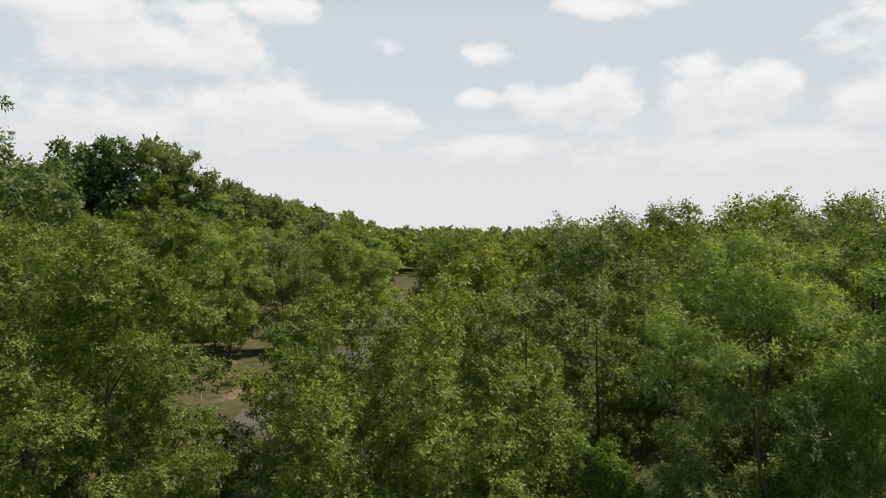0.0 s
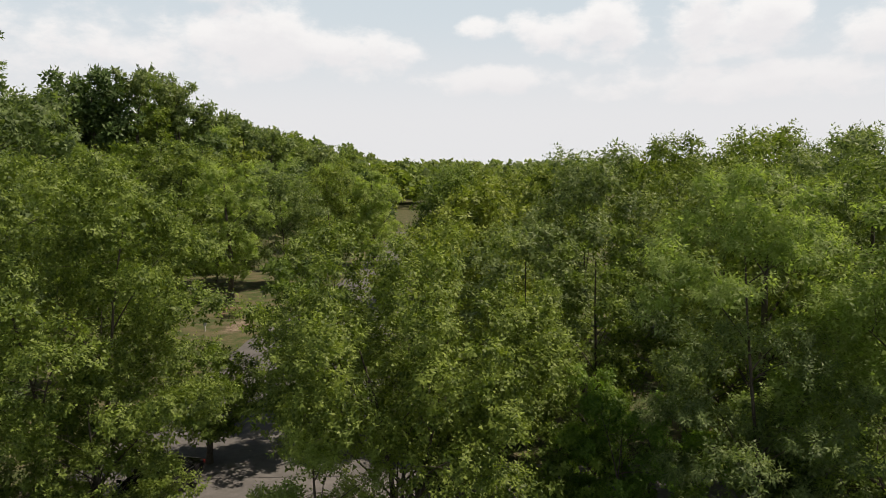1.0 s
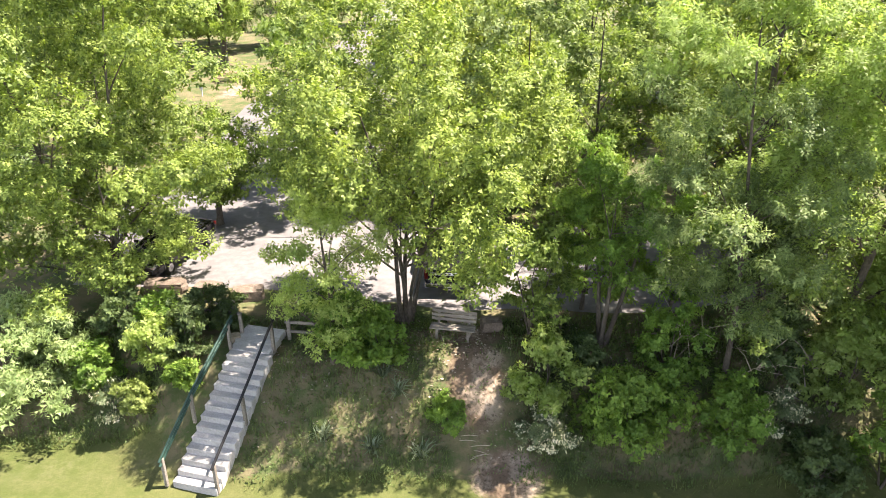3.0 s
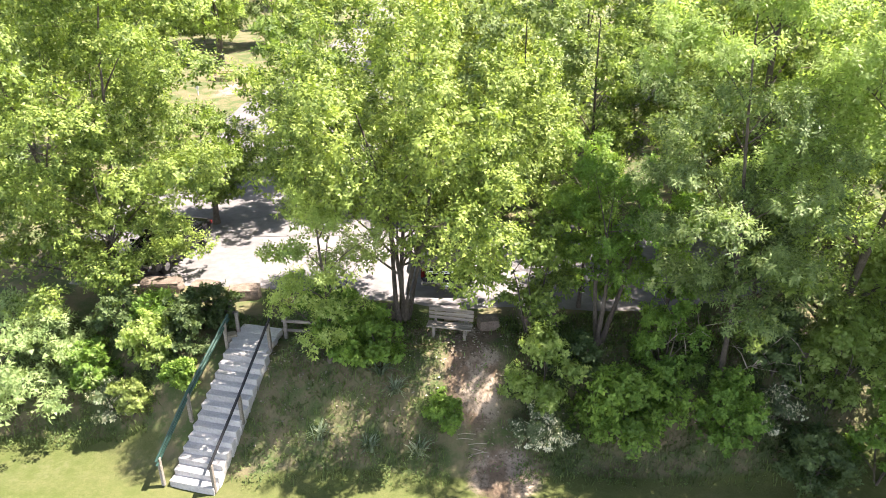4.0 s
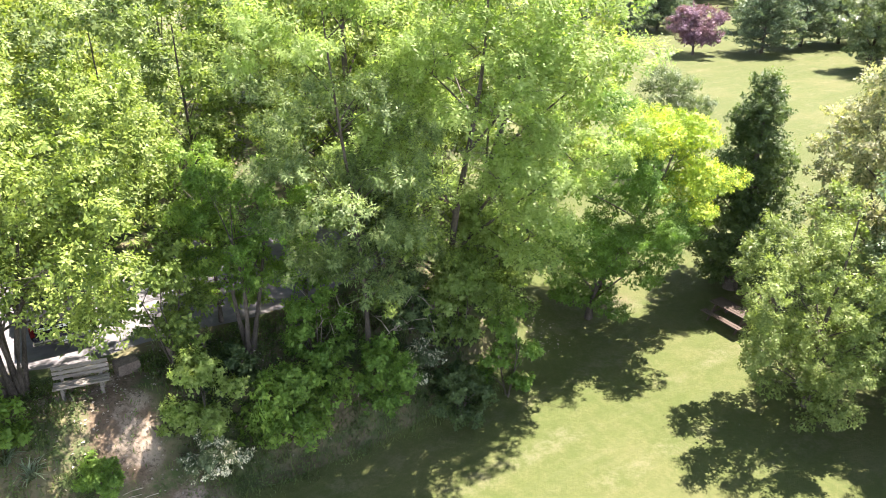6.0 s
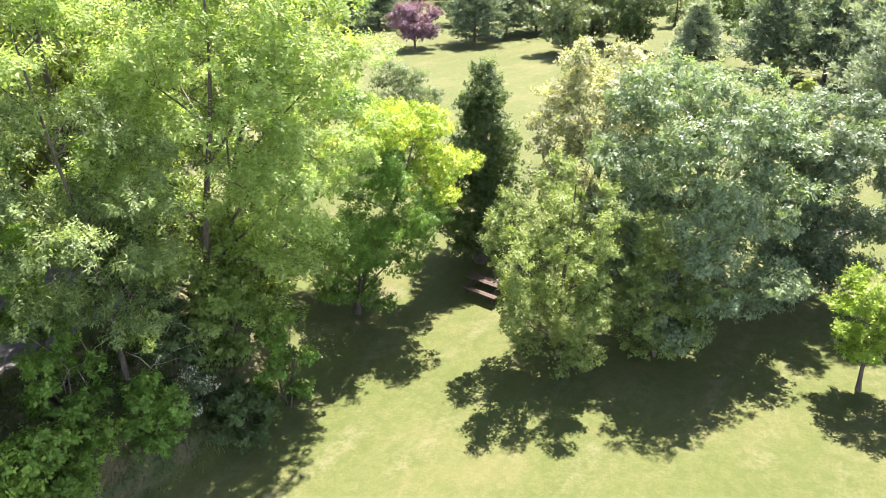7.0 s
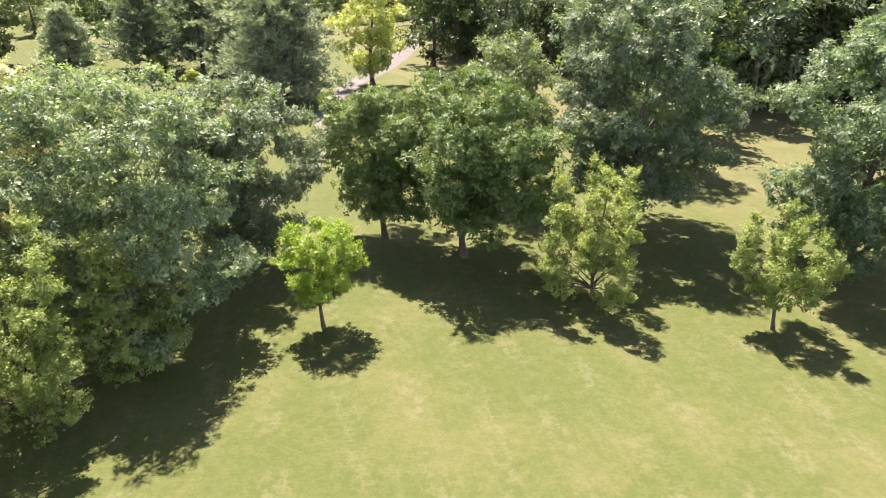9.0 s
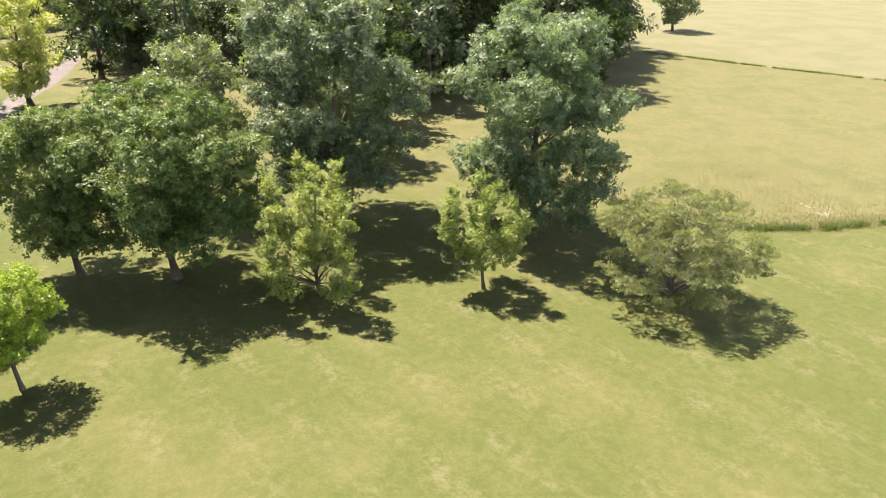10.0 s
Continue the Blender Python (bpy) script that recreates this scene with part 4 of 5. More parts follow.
MID = [(-34, 52, 15.5, 6.0), (-30, 44, 14.5, 5.5), (-26, 80, 15.0, 5.5), (-17.9, 78, 13.8, 5.0), (-15, 92, 14.2, 5.2), (-32, 90, 15.5, 6.0), (0.8, 68, 13.2, 4.6), (5.5, 60, 13.0, 4.4),
       (7.6, 37.5, 14.4, 4.4), (2.5, 46, 12.0, 4.2), (14.2, 42.7, 15.4, 4.8), (20.0, 45.8, 15.6, 4.8), (12.5, 31.0, 13.0, 4.4), (20.5, 34.0, 15.4, 4.8), (27, 40, 15.8, 5.0), (8, 53, 13.5, 4.6),
       (-5.5, 36, 10.4, 3.6), (-0.5, 33.5, 10.6, 3.8), (3.8, 31.5, 10.5, 3.6), (17, 55, 14.5, 5.0), (3, 82, 13.5, 5.0), (10, 75, 14, 5.0), (25, 55, 16.5, 5.2), (28.5, 50, 16.2, 5.0), (23.5, 27.5, 14.0, 4.8), (35, 52, 15, 5.5), (-42, 66, 16, 6.0), (-20, 40, 12.5, 4.6)]
for i, (x, y, h, r) in enumerate(MID):
    far = math.hypot(x, y)
    tree(x, y, h, r, 0.8, (LEAF_MID, LEAF_ELDER, LEAF_MID, LEAF_ASH, LEAF_MID)[i % 5], "leafy green tree round the parking lot", 100 + i, ("round", "oval", "oval", "broad")[i % 4],
         0.24 if far < 45 else 0.34, 1.0, 35, 0.30, 0.08, core=0.9, droop=0.6, up=0.9, shape=0.5, per=12, group="trees round the parking lot", limbs=9, spiky=0.8, single=True)
tree(-9.6, 96, 13.2, 4.8, 1.5, LEAF_FRESH, "pale yellow-green round tree beside the drive", 61, "round", 0.333, 1.00, 24, 0.34, single=True)

# ---- far woods: a few trees built once, then copied ----
def woods(spots, sources, seed, group):
    rng = random.Random(seed)
    for x, y, h in spots:
        src = rng.choice(sources)
        s = h / 12.0
        m = pose(x, y, ground_z(x, y) - 0.1, 0, 0, rng.uniform(0, 360)) @ Matrix.Diagonal((s * rng.uniform(0.85, 1.15), s * rng.uniform(0.85, 1.15), s, 1))
        copy_thing(src, m)["group"] = group


FAR = []
for i, (mat, kind, r, lab) in enumerate(((LEAF_MID, "round", 4.6, "green broadleaf tree in distant woods"), (LEAF_SHADE, "oval", 4.2, "dark broadleaf tree in distant woods"),
                                         (LEAF_FRESH, "broad", 5.0, "fresh green broadleaf tree in distant woods"), (LEAF_ASH, "vase", 4.6, "tall open tree in distant woods"))):
    FAR.append(tree(-60 - 9 * i, 150, 12.0, r, 1.0, mat, lab, 70 + i, kind, 0.85, 0.8, 12, 0.42, limbs=5, single=True, sub=4, per=9, group="distant woods"))
NEAR_WOOD = []
for i, (mat, kind, r, lab) in enumerate(((LEAF_WOOD, "oval", 4.2, "dark broadleaf tree at the edge of a wood"), (LEAF_OAK, "round", 4.6, "grey-green broadleaf tree at the edge of a wood"), (LEAF_GREY, "broad", 4.4, "pale broadleaf tree at the edge of a wood"))):
    NEAR_WOOD.append(tree(98 + 5 * i, -20 - 11 * i, 12.0, r, 0.6, mat, lab, 170 + i, kind, 0.5, 0.75, 14, 0.4, limbs=6, group="woods across the lawn", single=True, sub=5, per=14))
UMBRELLA = tree(-58, 155, 12.0, 3.4, 7.4, LEAF_ASH, "tall thin tree with a flat umbrella crown on the hill", 77, "vase", 0.6, 0.9, 12, 0.40, limbs=8, single=True, sub=4, per=9, squash=0.35, group="distant woods")
rng = random.Random(3)
HILL = []
for _ in range(2600):
    if len(HILL) >= 105:
        break
    a, d = radians(rng.uniform(-3, 38)), rng.uniform(96, 330)
    x, y = -math.sin(a) * d, math.cos(a) * d
    if -14 < x < 1 or any(math.hypot(x - p[0], y - p[1]) < 5.6 + d * 0.018 for p in HILL):
        continue
    HILL.append((x, y, rng.uniform(11, 15.5)))
for _ in range(900):
    if len(HILL) >= 130:
        break
    a, d = radians(rng.uniform(-34, 10)), rng.uniform(90, 600)
    x, y = -math.sin(a) * d, math.cos(a) * d
    if -13 < x < -1 and d < 160 or x - 0.62 * (y - 18) > 8 or any(math.hypot(x - p[0], y - p[1]) < 6 + d * 0.02 for p in HILL):
        continue
    HILL.append((x, y, rng.uniform(10.5, 13.0)))
woods(HILL, FAR, 4, "distant woods")
woods([(-77, 146, 18.5), (-72, 147, 19), (-68, 147, 18)], [FAR[1]], 8, "distant woods")
woods([(-64, 150, 18.5), (-58, 156, 17.5), (-40, 164, 17), (-30, 172, 18)], [UMBRELLA], 10, "distant woods")
woods([(-63, 160, 19), (-56, 172, 15.5), (-50, 178, 16), (-42, 180, 16.5), (-35, 205, 17), (-60, 172, 15)], [FAR[3]], 9, "distant woods")
EDGE = []
for a0, a1, d0, d1, n, h0, h1, gap in ((-118, -44, 108, 150, 46, 9, 13, 6.5), (-138.5, -112, 68, 95, 34, 10, 14, 4.6), (-112, -98, 82, 120, 18, 9, 13, 5.0)):
    count = 0
    for _ in range(600):
        a, d = radians(rng.uniform(a0, a1)), rng.uniform(d0, d1)
        x, y = -math.sin(a) * d, math.cos(a) * d
        if count >= n or beyond(FIELD, np.array(x), np.array(y)) > -3 or (x < 50 and y < -64) or any(math.hypot(x - p[0], y - p[1]) < gap for p in EDGE) or (abs(y + 8 + (x - 80) * 0.25) < 4 and 60 < x < 110):
            continue
        EDGE.append((x, y, rng.uniform(h0, h1)))
        count += 1
WOOD_FRONT = [(49, -27), (53, -36), (53, -45), (54, -54), (54, -62), (60, -70), (67, -79)]
for (ax, ay), (bx, by) in zip(WOOD_FRONT, WOOD_FRONT[1:]):
    for k in range(3):
        q = (k + rng.uniform(0.1, 0.9)) / 3
        EDGE.append((ax + (bx - ax) * q + (2, 6, 11)[k] + rng.uniform(-1, 1), ay + (by - ay) * q + rng.uniform(-1, 1), rng.uniform(11.5, 14.5)))
woods([e for e in EDGE if math.degrees(math.atan2(e[0], e[1])) < 98], NEAR_WOOD + [FAR[1]], 6, "woods across the lawn")
woods([e for e in EDGE if math.degrees(math.atan2(e[0], e[1])) >= 98], [NEAR_WOOD[0], NEAR_WOOD[0], NEAR_WOOD[1]], 7, "dark wood beside the field")


def far_wood(name, a0, a1, d0, d1, n, leaf, seed, mat, label):
    """Woods too far off to count: many small crowns joined into one."""
    rng = np.random.default_rng(seed)
    Ps = []
    for _ in range(n):
        a, d = math.radians(rng.uniform(a0, a1)), rng.uniform(d0, d1)
        x, y = -math.sin(a) * d, math.cos(a) * d
        h, r = rng.uniform(10, 15), rng.uniform(4, 6.5)
        s = unit(rng.normal(size=(150, 3)))
        s[:, 2] = np.abs(s[:, 2]) * 1.25 - 0.25
        lump = 1 + 0.22 * np.sin(s[:, 0] * 6 + d) * np.sin(s[:, 1] * 7)
        Ps.append(np.array([x, y, ground_z(x, y) + h * 0.45]) + s * np.array([r, r, h * 0.55]) * lump[:, None] * rng.uniform(0.8, 1.0, (150, 1)))
    P = np.concatenate(Ps)
    D = unit(rng.normal(size=P.shape))
    N = unit(rng.normal(size=P.shape) * 0.5 + [0, 0, 1])
    L = leaf * rng.uniform(0.6, 1.4, len(P))
    tagged(new(name, leaves_mesh(name, P, D, N, L, L * 1.0, mat, True)), label, "woods", kind="stuff")


far_wood("hill_woods", -4, 42, 230, 420, 220, 2.6, 81, LEAF_ELDER, "green woods on the far hillside")
far_wood("valley_woods", -36, 8, 260, 900, 240, 3.4, 82, LEAF_ASH, "hazy green woods along the far valley")
far_wood("lawn_edge_woods", -112, -40, 145, 240, 150, 2.4, 83, LEAF_DARK, "dark woods behind the trees across the lawn")


# ---- shrubs and plants on the bank ----
for x, y, h, r, mat, lab, leaf in (
        (3.1, 18.1, 2.2, 1.4, LEAF_FRESH, "bright green rounded shrub on the bank", 0.13), (2.9, 17.2, 1.2, 0.95, LEAF_WHITE, "low shrub covered with white blossom", 0.10),
        (5.6, 17.3, 2.3, 1.7, LEAF_SHRUB, "big dense green shrub at the foot of the bank", 0.13), (8.7, 17.0, 2.3, 1.3, LEAF_SHRUB, "tall leafy green shrub on the bank", 0.12),
        (9.9, 17.1, 1.5, 0.8, LEAF_WHITE, "loose shrub with scattered white flowers", 0.10), (11.9, 17.6, 3.6, 1.4, LEAF_FRESH, "tall fresh green shrub at the wood edge", 0.15),
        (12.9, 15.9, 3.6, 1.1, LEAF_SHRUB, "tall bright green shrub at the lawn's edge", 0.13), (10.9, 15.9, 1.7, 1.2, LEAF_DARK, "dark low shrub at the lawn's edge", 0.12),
        (13.2, 18.9, 4.2, 1.6, LEAF_FRESH, "tall fresh green shrub under the large tree", 0.16), (7.0, 18.5, 2.6, 1.2, LEAF_SHRUB, "leafy green shrub below the forked tree", 0.14),
        (2.9, 20.1, 4.6, 1.5, LEAF_ELDER, "leafy young tree beside the bench", 0.15), (0.1, 17.4, 0.9, 0.65, LEAF_SHRUB, "small round shrub on bare soil", 0.10),
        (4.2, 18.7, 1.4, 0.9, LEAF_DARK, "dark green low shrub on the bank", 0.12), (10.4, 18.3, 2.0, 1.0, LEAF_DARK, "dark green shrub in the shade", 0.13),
        (-9.2, 18.9, 1.8, 0.9, LEAF_FRESH, "bright green shrub beside the stairs", 0.13), (-8.2, 19.3, 1.6, 0.85, LEAF_DARK, "dark green shrub beside the stairs", 0.11),
        (-9.5, 20.2, 1.5, 0.95, LEAF_SHRUB, "green shrub below the rail fence", 0.11), (-9.7, 18.0, 1.3, 0.75, LEAF_MAPLE, "olive-green shrub on the bank", 0.09),
        (-10.4, 18.2, 1.3, 0.7, LEAF_WHITE, "pale shrub with small white flowers", 0.09), (-8.1, 18.2, 1.0, 0.5, LEAF_SHRUB, "leafy weeds beside the handrail", 0.12),
        (-7.7, 21.1, 1.3, 0.9, LEAF_DARK, "dark shrub beside a sandstone block", 0.10), (-10.5, 20.0, 1.8, 0.9, LEAF_DARK, "dark green shrub on the bank", 0.12),
        (-11.3, 18.9, 1.9, 1.0, LEAF_SHRUB, "green shrub below the box elder", 0.12), (-12.6, 19.2, 2.3, 1.2, LEAF_DARK, "dark shrub below the box elder", 0.13),
        (-3.0, 18.6, 2.6, 0.9, LEAF_SHRUB, "leafy sucker growth below the box elder", 0.16), (-2.0, 18.8, 1.9, 0.8, LEAF_SHRUB, "leafy sucker growth below the box elder", 0.16),
        (-4.1, 20.6, 1.6, 0.8, LEAF_SHRUB, "leafy sucker growth beside the fence", 0.16), (-8.6, 20.4, 1.5, 0.8, LEAF_DARK, "dark green shrub beside the stairs", 0.11),
        (15.3, 20.2, 3.2, 1.5, LEAF_ELDER, "green undergrowth at the wood edge", 0.16), (17.3, 21.6, 3.0, 1.5, LEAF_DARK, "dark undergrowth at the wood edge", 0.16)):
    shrub(x, y, h, r, mat, lab, int(x * 17 + y * 31) + 900, leaf, 1.1, group="shrubs on the bank")


def blades_mesh(name, rng, n, spots, length, width, spread, mat, upright=0.6):
    """Arching blades, two segments each, round a list of spots."""
    V, F = [], []
    for (x, y, z) in spots:
        for _ in range(n):
            a = rng.uniform(0, 6.283)
            tilt = rng.uniform(0.15, 1.0) * (1 - upright) + 0.12
            l, w = length * rng.uniform(0.6, 1.2), width * rng.uniform(0.7, 1.2)
            o = Vector((x + rng.gauss(0, spread), y + rng.gauss(0, spread), z))
            d = Vector((math.cos(a), math.sin(a), 0))
            s = Vector((-d.y, d.x, 0)) * w
            m = o + d * l * 0.5 * tilt + Vector((0, 0, l * 0.55 * (1 - 0.3 * tilt)))
            t = o + d * l * 1.2 * tilt + Vector((0, 0, l * (0.95 - 0.75 * tilt)))
            b = len(V)
            V += [tuple(o - s), tuple(o + s), tuple(m + s * 0.8), tuple(m - s * 0.8), tuple(t)]
            F += [(b, b + 1, b + 2), (b, b + 2, b + 3), (b + 3, b + 2, b + 4)]
    return mesh_arrays(name, V, F, mat)


BLADE_GREEN = leaf_material("blade_green", (0.055, 0.095, 0.022), (0.130, 0.170, 0.050), translucency=0.3)
BLADE_YUCCA = leaf_material("blade_yucca", (0.090, 0.130, 0.075), (0.220, 0.270, 0.170), translucency=0.15)
BLADE_DRY = leaf_material("blade_dry", (0.110, 0.118, 0.045), (0.180, 0.176, 0.078), translucency=0.3)
TWIG = solid_material("dry_twig", (0.260, 0.220, 0.170), (0.420, 0.370, 0.300), 6.0, 0.9)

rng = random.Random(21)
for x, y in ((-1.43, 17.9), (-3.66, 16.9), (-2.15, 16.7), (-0.66, 16.7), (-1.9, 18.3)):
    t = thing("yucca", x, y, None, 0, "spiky yucca clump with sword-like leaves on bare soil", "yucca", "yuccas on the bank")
    part("leaves", blades_mesh("leaves", rng, 46, [(0, 0, 0)], 0.75, 0.022, 0.05, BLADE_YUCCA, 0.3), None, t)


def scatter(n, x0, x1, y0, y1, seed, test):
    r = random.Random(seed)
    out = []
    while len(out) < n:
        x, y = r.uniform(x0, x1), r.uniform(y0, y1)
        if test(x, y, r):
            out.append((x, y, ground_z(x, y) - 0.02))
    return out


def on_bank(x, y, r):
    if x < -8.8 and y < 17.5:
        return False
    stair = -8.6 < x + 0.38 * (18.9 - y) < -5.2 and y < 20.5
    bare = math.hypot((x - 1.2) / 1.3, (y - 18.0) / 2.6) < 1
    return not stair and y > 15.7 + r.random() * 0.8 and not (bare and r.random() < 0.9) and y < 21.2


tagged(new("bank_grass", blades_mesh("bank_grass", rng, 5, scatter(5200, -16, 12, 15.5, 21.2, 31, on_bank), 0.26, 0.012, 0.09, BLADE_GREEN, 0.5)), "rough green grass on the shaded bank", "grass", kind="stuff")


def weeds_mesh():
    rg = np.random.default_rng(33)
    P = np.array(scatter(1700, -16, 13, 15.7, 21.3, 34, on_bank))
    ci = np.repeat(np.arange(len(P)), 9)
    base = P[ci] + rg.normal(size=(len(ci), 3)) * [0.10, 0.10, 0.02] + np.stack([np.zeros(len(ci)), np.zeros(len(ci)), rg.uniform(0.02, 0.28, len(ci))], 1)
    D = unit(rg.normal(size=base.shape) * [1, 1, 0.3])
    L = rg.uniform(0.05, 0.11, len(base))
    return leaves_mesh("bank_weeds", base, D, unit(rg.normal(size=base.shape) * 0.35 + [0, 0, 1]), L, L * 0.6, LEAF_DARK)


tagged(new("bank_weeds", weeds_mesh()), "leafy weeds and ground cover on the bank", "weeds", kind="stuff")


def litter_mesh():
    rg = np.random.default_rng(35)
    n = 3500
    x, y = rg.uniform(-6, 17, n), rg.uniform(16.5, 24, n)
    base = np.stack([x, y, height(x, y) + 0.02], 1)
    base = base[(y - 15.9 > 0.9) & (y < 21.3)]
    L = rg.uniform(0.05, 0.12, len(base))
    return leaves_mesh("leaf_litter", base, unit(rg.normal(size=base.shape) * [1, 1, 0.15]), unit(rg.normal(size=base.shape) * 0.3 + [0, 0, 1]), L, L * 0.6, TWIG)


tagged(new("leaf_litter", litter_mesh()), "pale dry leaves and twigs lying on bare soil", "leaf litter", kind="stuff")


def meadow_spots(n, seed):
    r = random.Random(seed)
    out = []
    while len(out) < n:
        k = r.randrange(3, len(MEADOW) - 2)
        (ax, ay), (bx, by) = MEADOW[k], MEADOW[k + 1]
        t = r.random()
        dx, dy = bx - ax, by - ay
        l = math.hypot(dx, dy)
        off = abs(r.gauss(0, 1)) * (0.5 if r.random() < 0.6 else 6.0) + 0.05
        sx, sy = ax + dx * t, ay + dy * t
        nx, ny = -dy / l, dx / l
        if nx * sx + ny * sy < 0:
            nx, ny = -nx, -ny
        out.append((sx + nx * off, sy + ny * off, ground_z(sx, sy) - 0.02))
    return out


tagged(new("meadow_grass", blades_mesh("meadow_grass", rng, 9, meadow_spots(3600, 41), 0.17, 0.012, 0.40, BLADE_DRY, 0.25)), "tall uncut golden meadow grass", "grass", kind="stuff")


def edge_spots(line, first, last, n, seed, gap):
    """Ragged tufts along a stretch of a line, with gaps."""
    r = random.Random(seed)
    out = []
    for _ in range(n):
        k = r.randrange(first, last)
        (ax, ay), (bx, by) = line[k], line[k + 1]
        t = r.random()
        x, y = ax + (bx - ax) * t + r.gauss(0, 0.12), ay + (by - ay) * t + r.gauss(0, 0.12)
        if math.sin(x * 1.7 + y) + math.sin(x * 0.63 + 1) > gap:
            out.append((x, y, ground_z(x, y) - 0.02))
    return out


tagged(new("meadow_edge_grass", blades_mesh("meadow_edge_grass", rng, 8, edge_spots(MEADOW, 3, 7, 1100, 51, -1.6) + edge_spots(FIELD, 1, 5, 900, 52, -1.5), 0.34, 0.016, 0.12, BLADE_GREEN, 0.6)), "dark uncut grass along the meadow's edges", "grass", kind="stuff")


def blossom_mesh():
    rg = np.random.default_rng(43)
    spots = np.array(meadow_spots(900, 44))
    clump = hash_noise(spots[:, 0], spots[:, 1], 3.5, 9) > 0.7
    spots = spots[clump]
    ci = np.repeat(np.arange(len(spots)), 5)
    base = spots[ci] + rg.normal(size=(len(ci), 3)) * [0.25, 0.25, 0.05] + [0, 0, 0.5]
    L = rg.uniform(0.03, 0.07, len(base))
    return leaves_mesh("meadow_flowers", base, unit(rg.normal(size=base.shape) * [1, 1, 0.2]), unit(rg.normal(size=base.shape) * 0.2 + [0, 0, 1]), L, L * 0.9, WHITE_PAINT)


tagged(new("meadow_flowers", blossom_mesh()), "scattered white flower heads in the meadow", "flowers", kind="stuff")

# dead branches under the grey-green tree
for x, y, z, s in ((11.0, 17.9, 2.2, 1), (9.6, 18.1, 2.7, 2), (7.8, 18.9, 2.9, 3)):
    rg = random.Random(s)
    t = thing("dead_branch", x, y, None, 0, "bare pale dead branch hanging below the crown", "branch", "dead branches")
    for k in range(7):
        a = rg.uniform(0, 6.28)
        p0 = Vector((rg.uniform(-0.3, 0.3), rg.uniform(-0.3, 0.3), -0.05 if k == 0 else rg.uniform(0.3, 1.2)))
        d = Vector((math.cos(a) * 0.8, math.sin(a) * 0.8, rg.uniform(-0.2, 0.9)))
        part("twig", tube_bm([p0, p0 + d * 0.6 + Vector((0, 0, 0.15)), p0 + d * 1.5], [0.022, 0.014, 0.005], 5), TWIG, t)
for i in range(6):
    t = thing("fallen_stick", 0.9 + rng.uniform(-0.25, 0.35), 17.0 + rng.uniform(-0.2, 0.3), None, rng.uniform(-30, 30), "dry pale stick lying on bare soil", "stick", "sticks on the bank")
    part("stick", tube_bm([(-0.3, 0, 0.02), (0, 0.02, 0.05), (0.3, 0, 0.03)], [0.012, 0.014, 0.008], 5), TWIG, t)


# ---- stairs and handrails ----
def staircase():
    top, foot = Vector((-6.22, 18.95, 2.62)), Vector((-7.30, 15.95, 0.16))
    n = 13
    t = thing("staircase", foot.x, foot.y, None, 0, "outdoor stairs of pale grey concrete slabs down the bank", "stairs")
    o = t.matrix_basis.translation
    rot = Matrix.Rotation(radians(-14), 4, "Z")
    rg = random.Random(2)
    for i in range(n):
        p = foot.lerp(top, i / (n - 1)) - o
        bm = box_bm(0, 0, -0.36, 1.46, 0.33, 0.72, 0.015)
        part("step", bm, TREAD, t, at=Matrix.Translation(p + Vector((rg.uniform(-0.015, 0.015), 0, 0))) @ rot)
    for k in range(3):
        p = top + Vector((0.06 * k, 0.42 + 0.5 * k, 0.02)) - o
        part("landing_slab", box_bm(0, 0, -0.12, 1.42, 0.50, 0.24, 0.012), TREAD, t, at=Matrix.Translation(p) @ rot)
    return t


staircase()


def handrail(name, posts, rail_mat, label, radius, bars=1):
    x0, y0, z0 = posts[-1]
    t = thing(name, x0, y0, z0 - 0.1, 0, label, "handrail", "stair handrails")
    o = t.matrix_basis.translation
    tops = []
    for x, y, z in posts:
        b = Vector((x, y, z)) - o
        part("post", box_bm(0, 0, 0.42, 0.10, 0.10, 1.05, 0.01), WOOD_GREY, t, "weathered wooden post", at=Matrix.Translation(b) @ Matrix.Rotation(radians(-14), 4, "Z"))
        tops.append(b + Vector((0, 0, 0.97)))
    for k in range(bars):
        line = [p - Vector((0, 0, 0.15 * k)) for p in tops]
        line = [line[0] + (line[0] - line[1]) * 0.12] + line + [line[-1] + (line[-1] - line[-2]) * 0.08]
        part("rail", tube_bm(line, [radius] * len(line), 8), rail_mat, t)
    return t


handrail("handrail", [(-6.90, 19.3, 2.6), (-7.62, 17.3, 1.35), (-8.2, 15.95, 0.1)], RAIL_GREEN, "wooden posts with a dark green rail beside the stairs", 0.045, 2)
handrail("handrail", [(-5.50, 19.25, 2.6), (-6.05, 17.25, 1.3), (-6.62, 15.7, 0.05)], RAIL_BLACK, "wooden posts with a black rail beside the stairs", 0.045)
t = thing("post", -6.78, 20.25, None, 0, "short weathered wooden post at the head of the stairs", "post")
part("shaft", box_bm(0, 0, 0.42, 0.11, 0.11, 0.95, 0.012), WOOD_GREY, t)
part("cap", box_bm(0, 0, 0.91, 0.13, 0.13, 0.04, 0.01), WOOD_GREY, t)


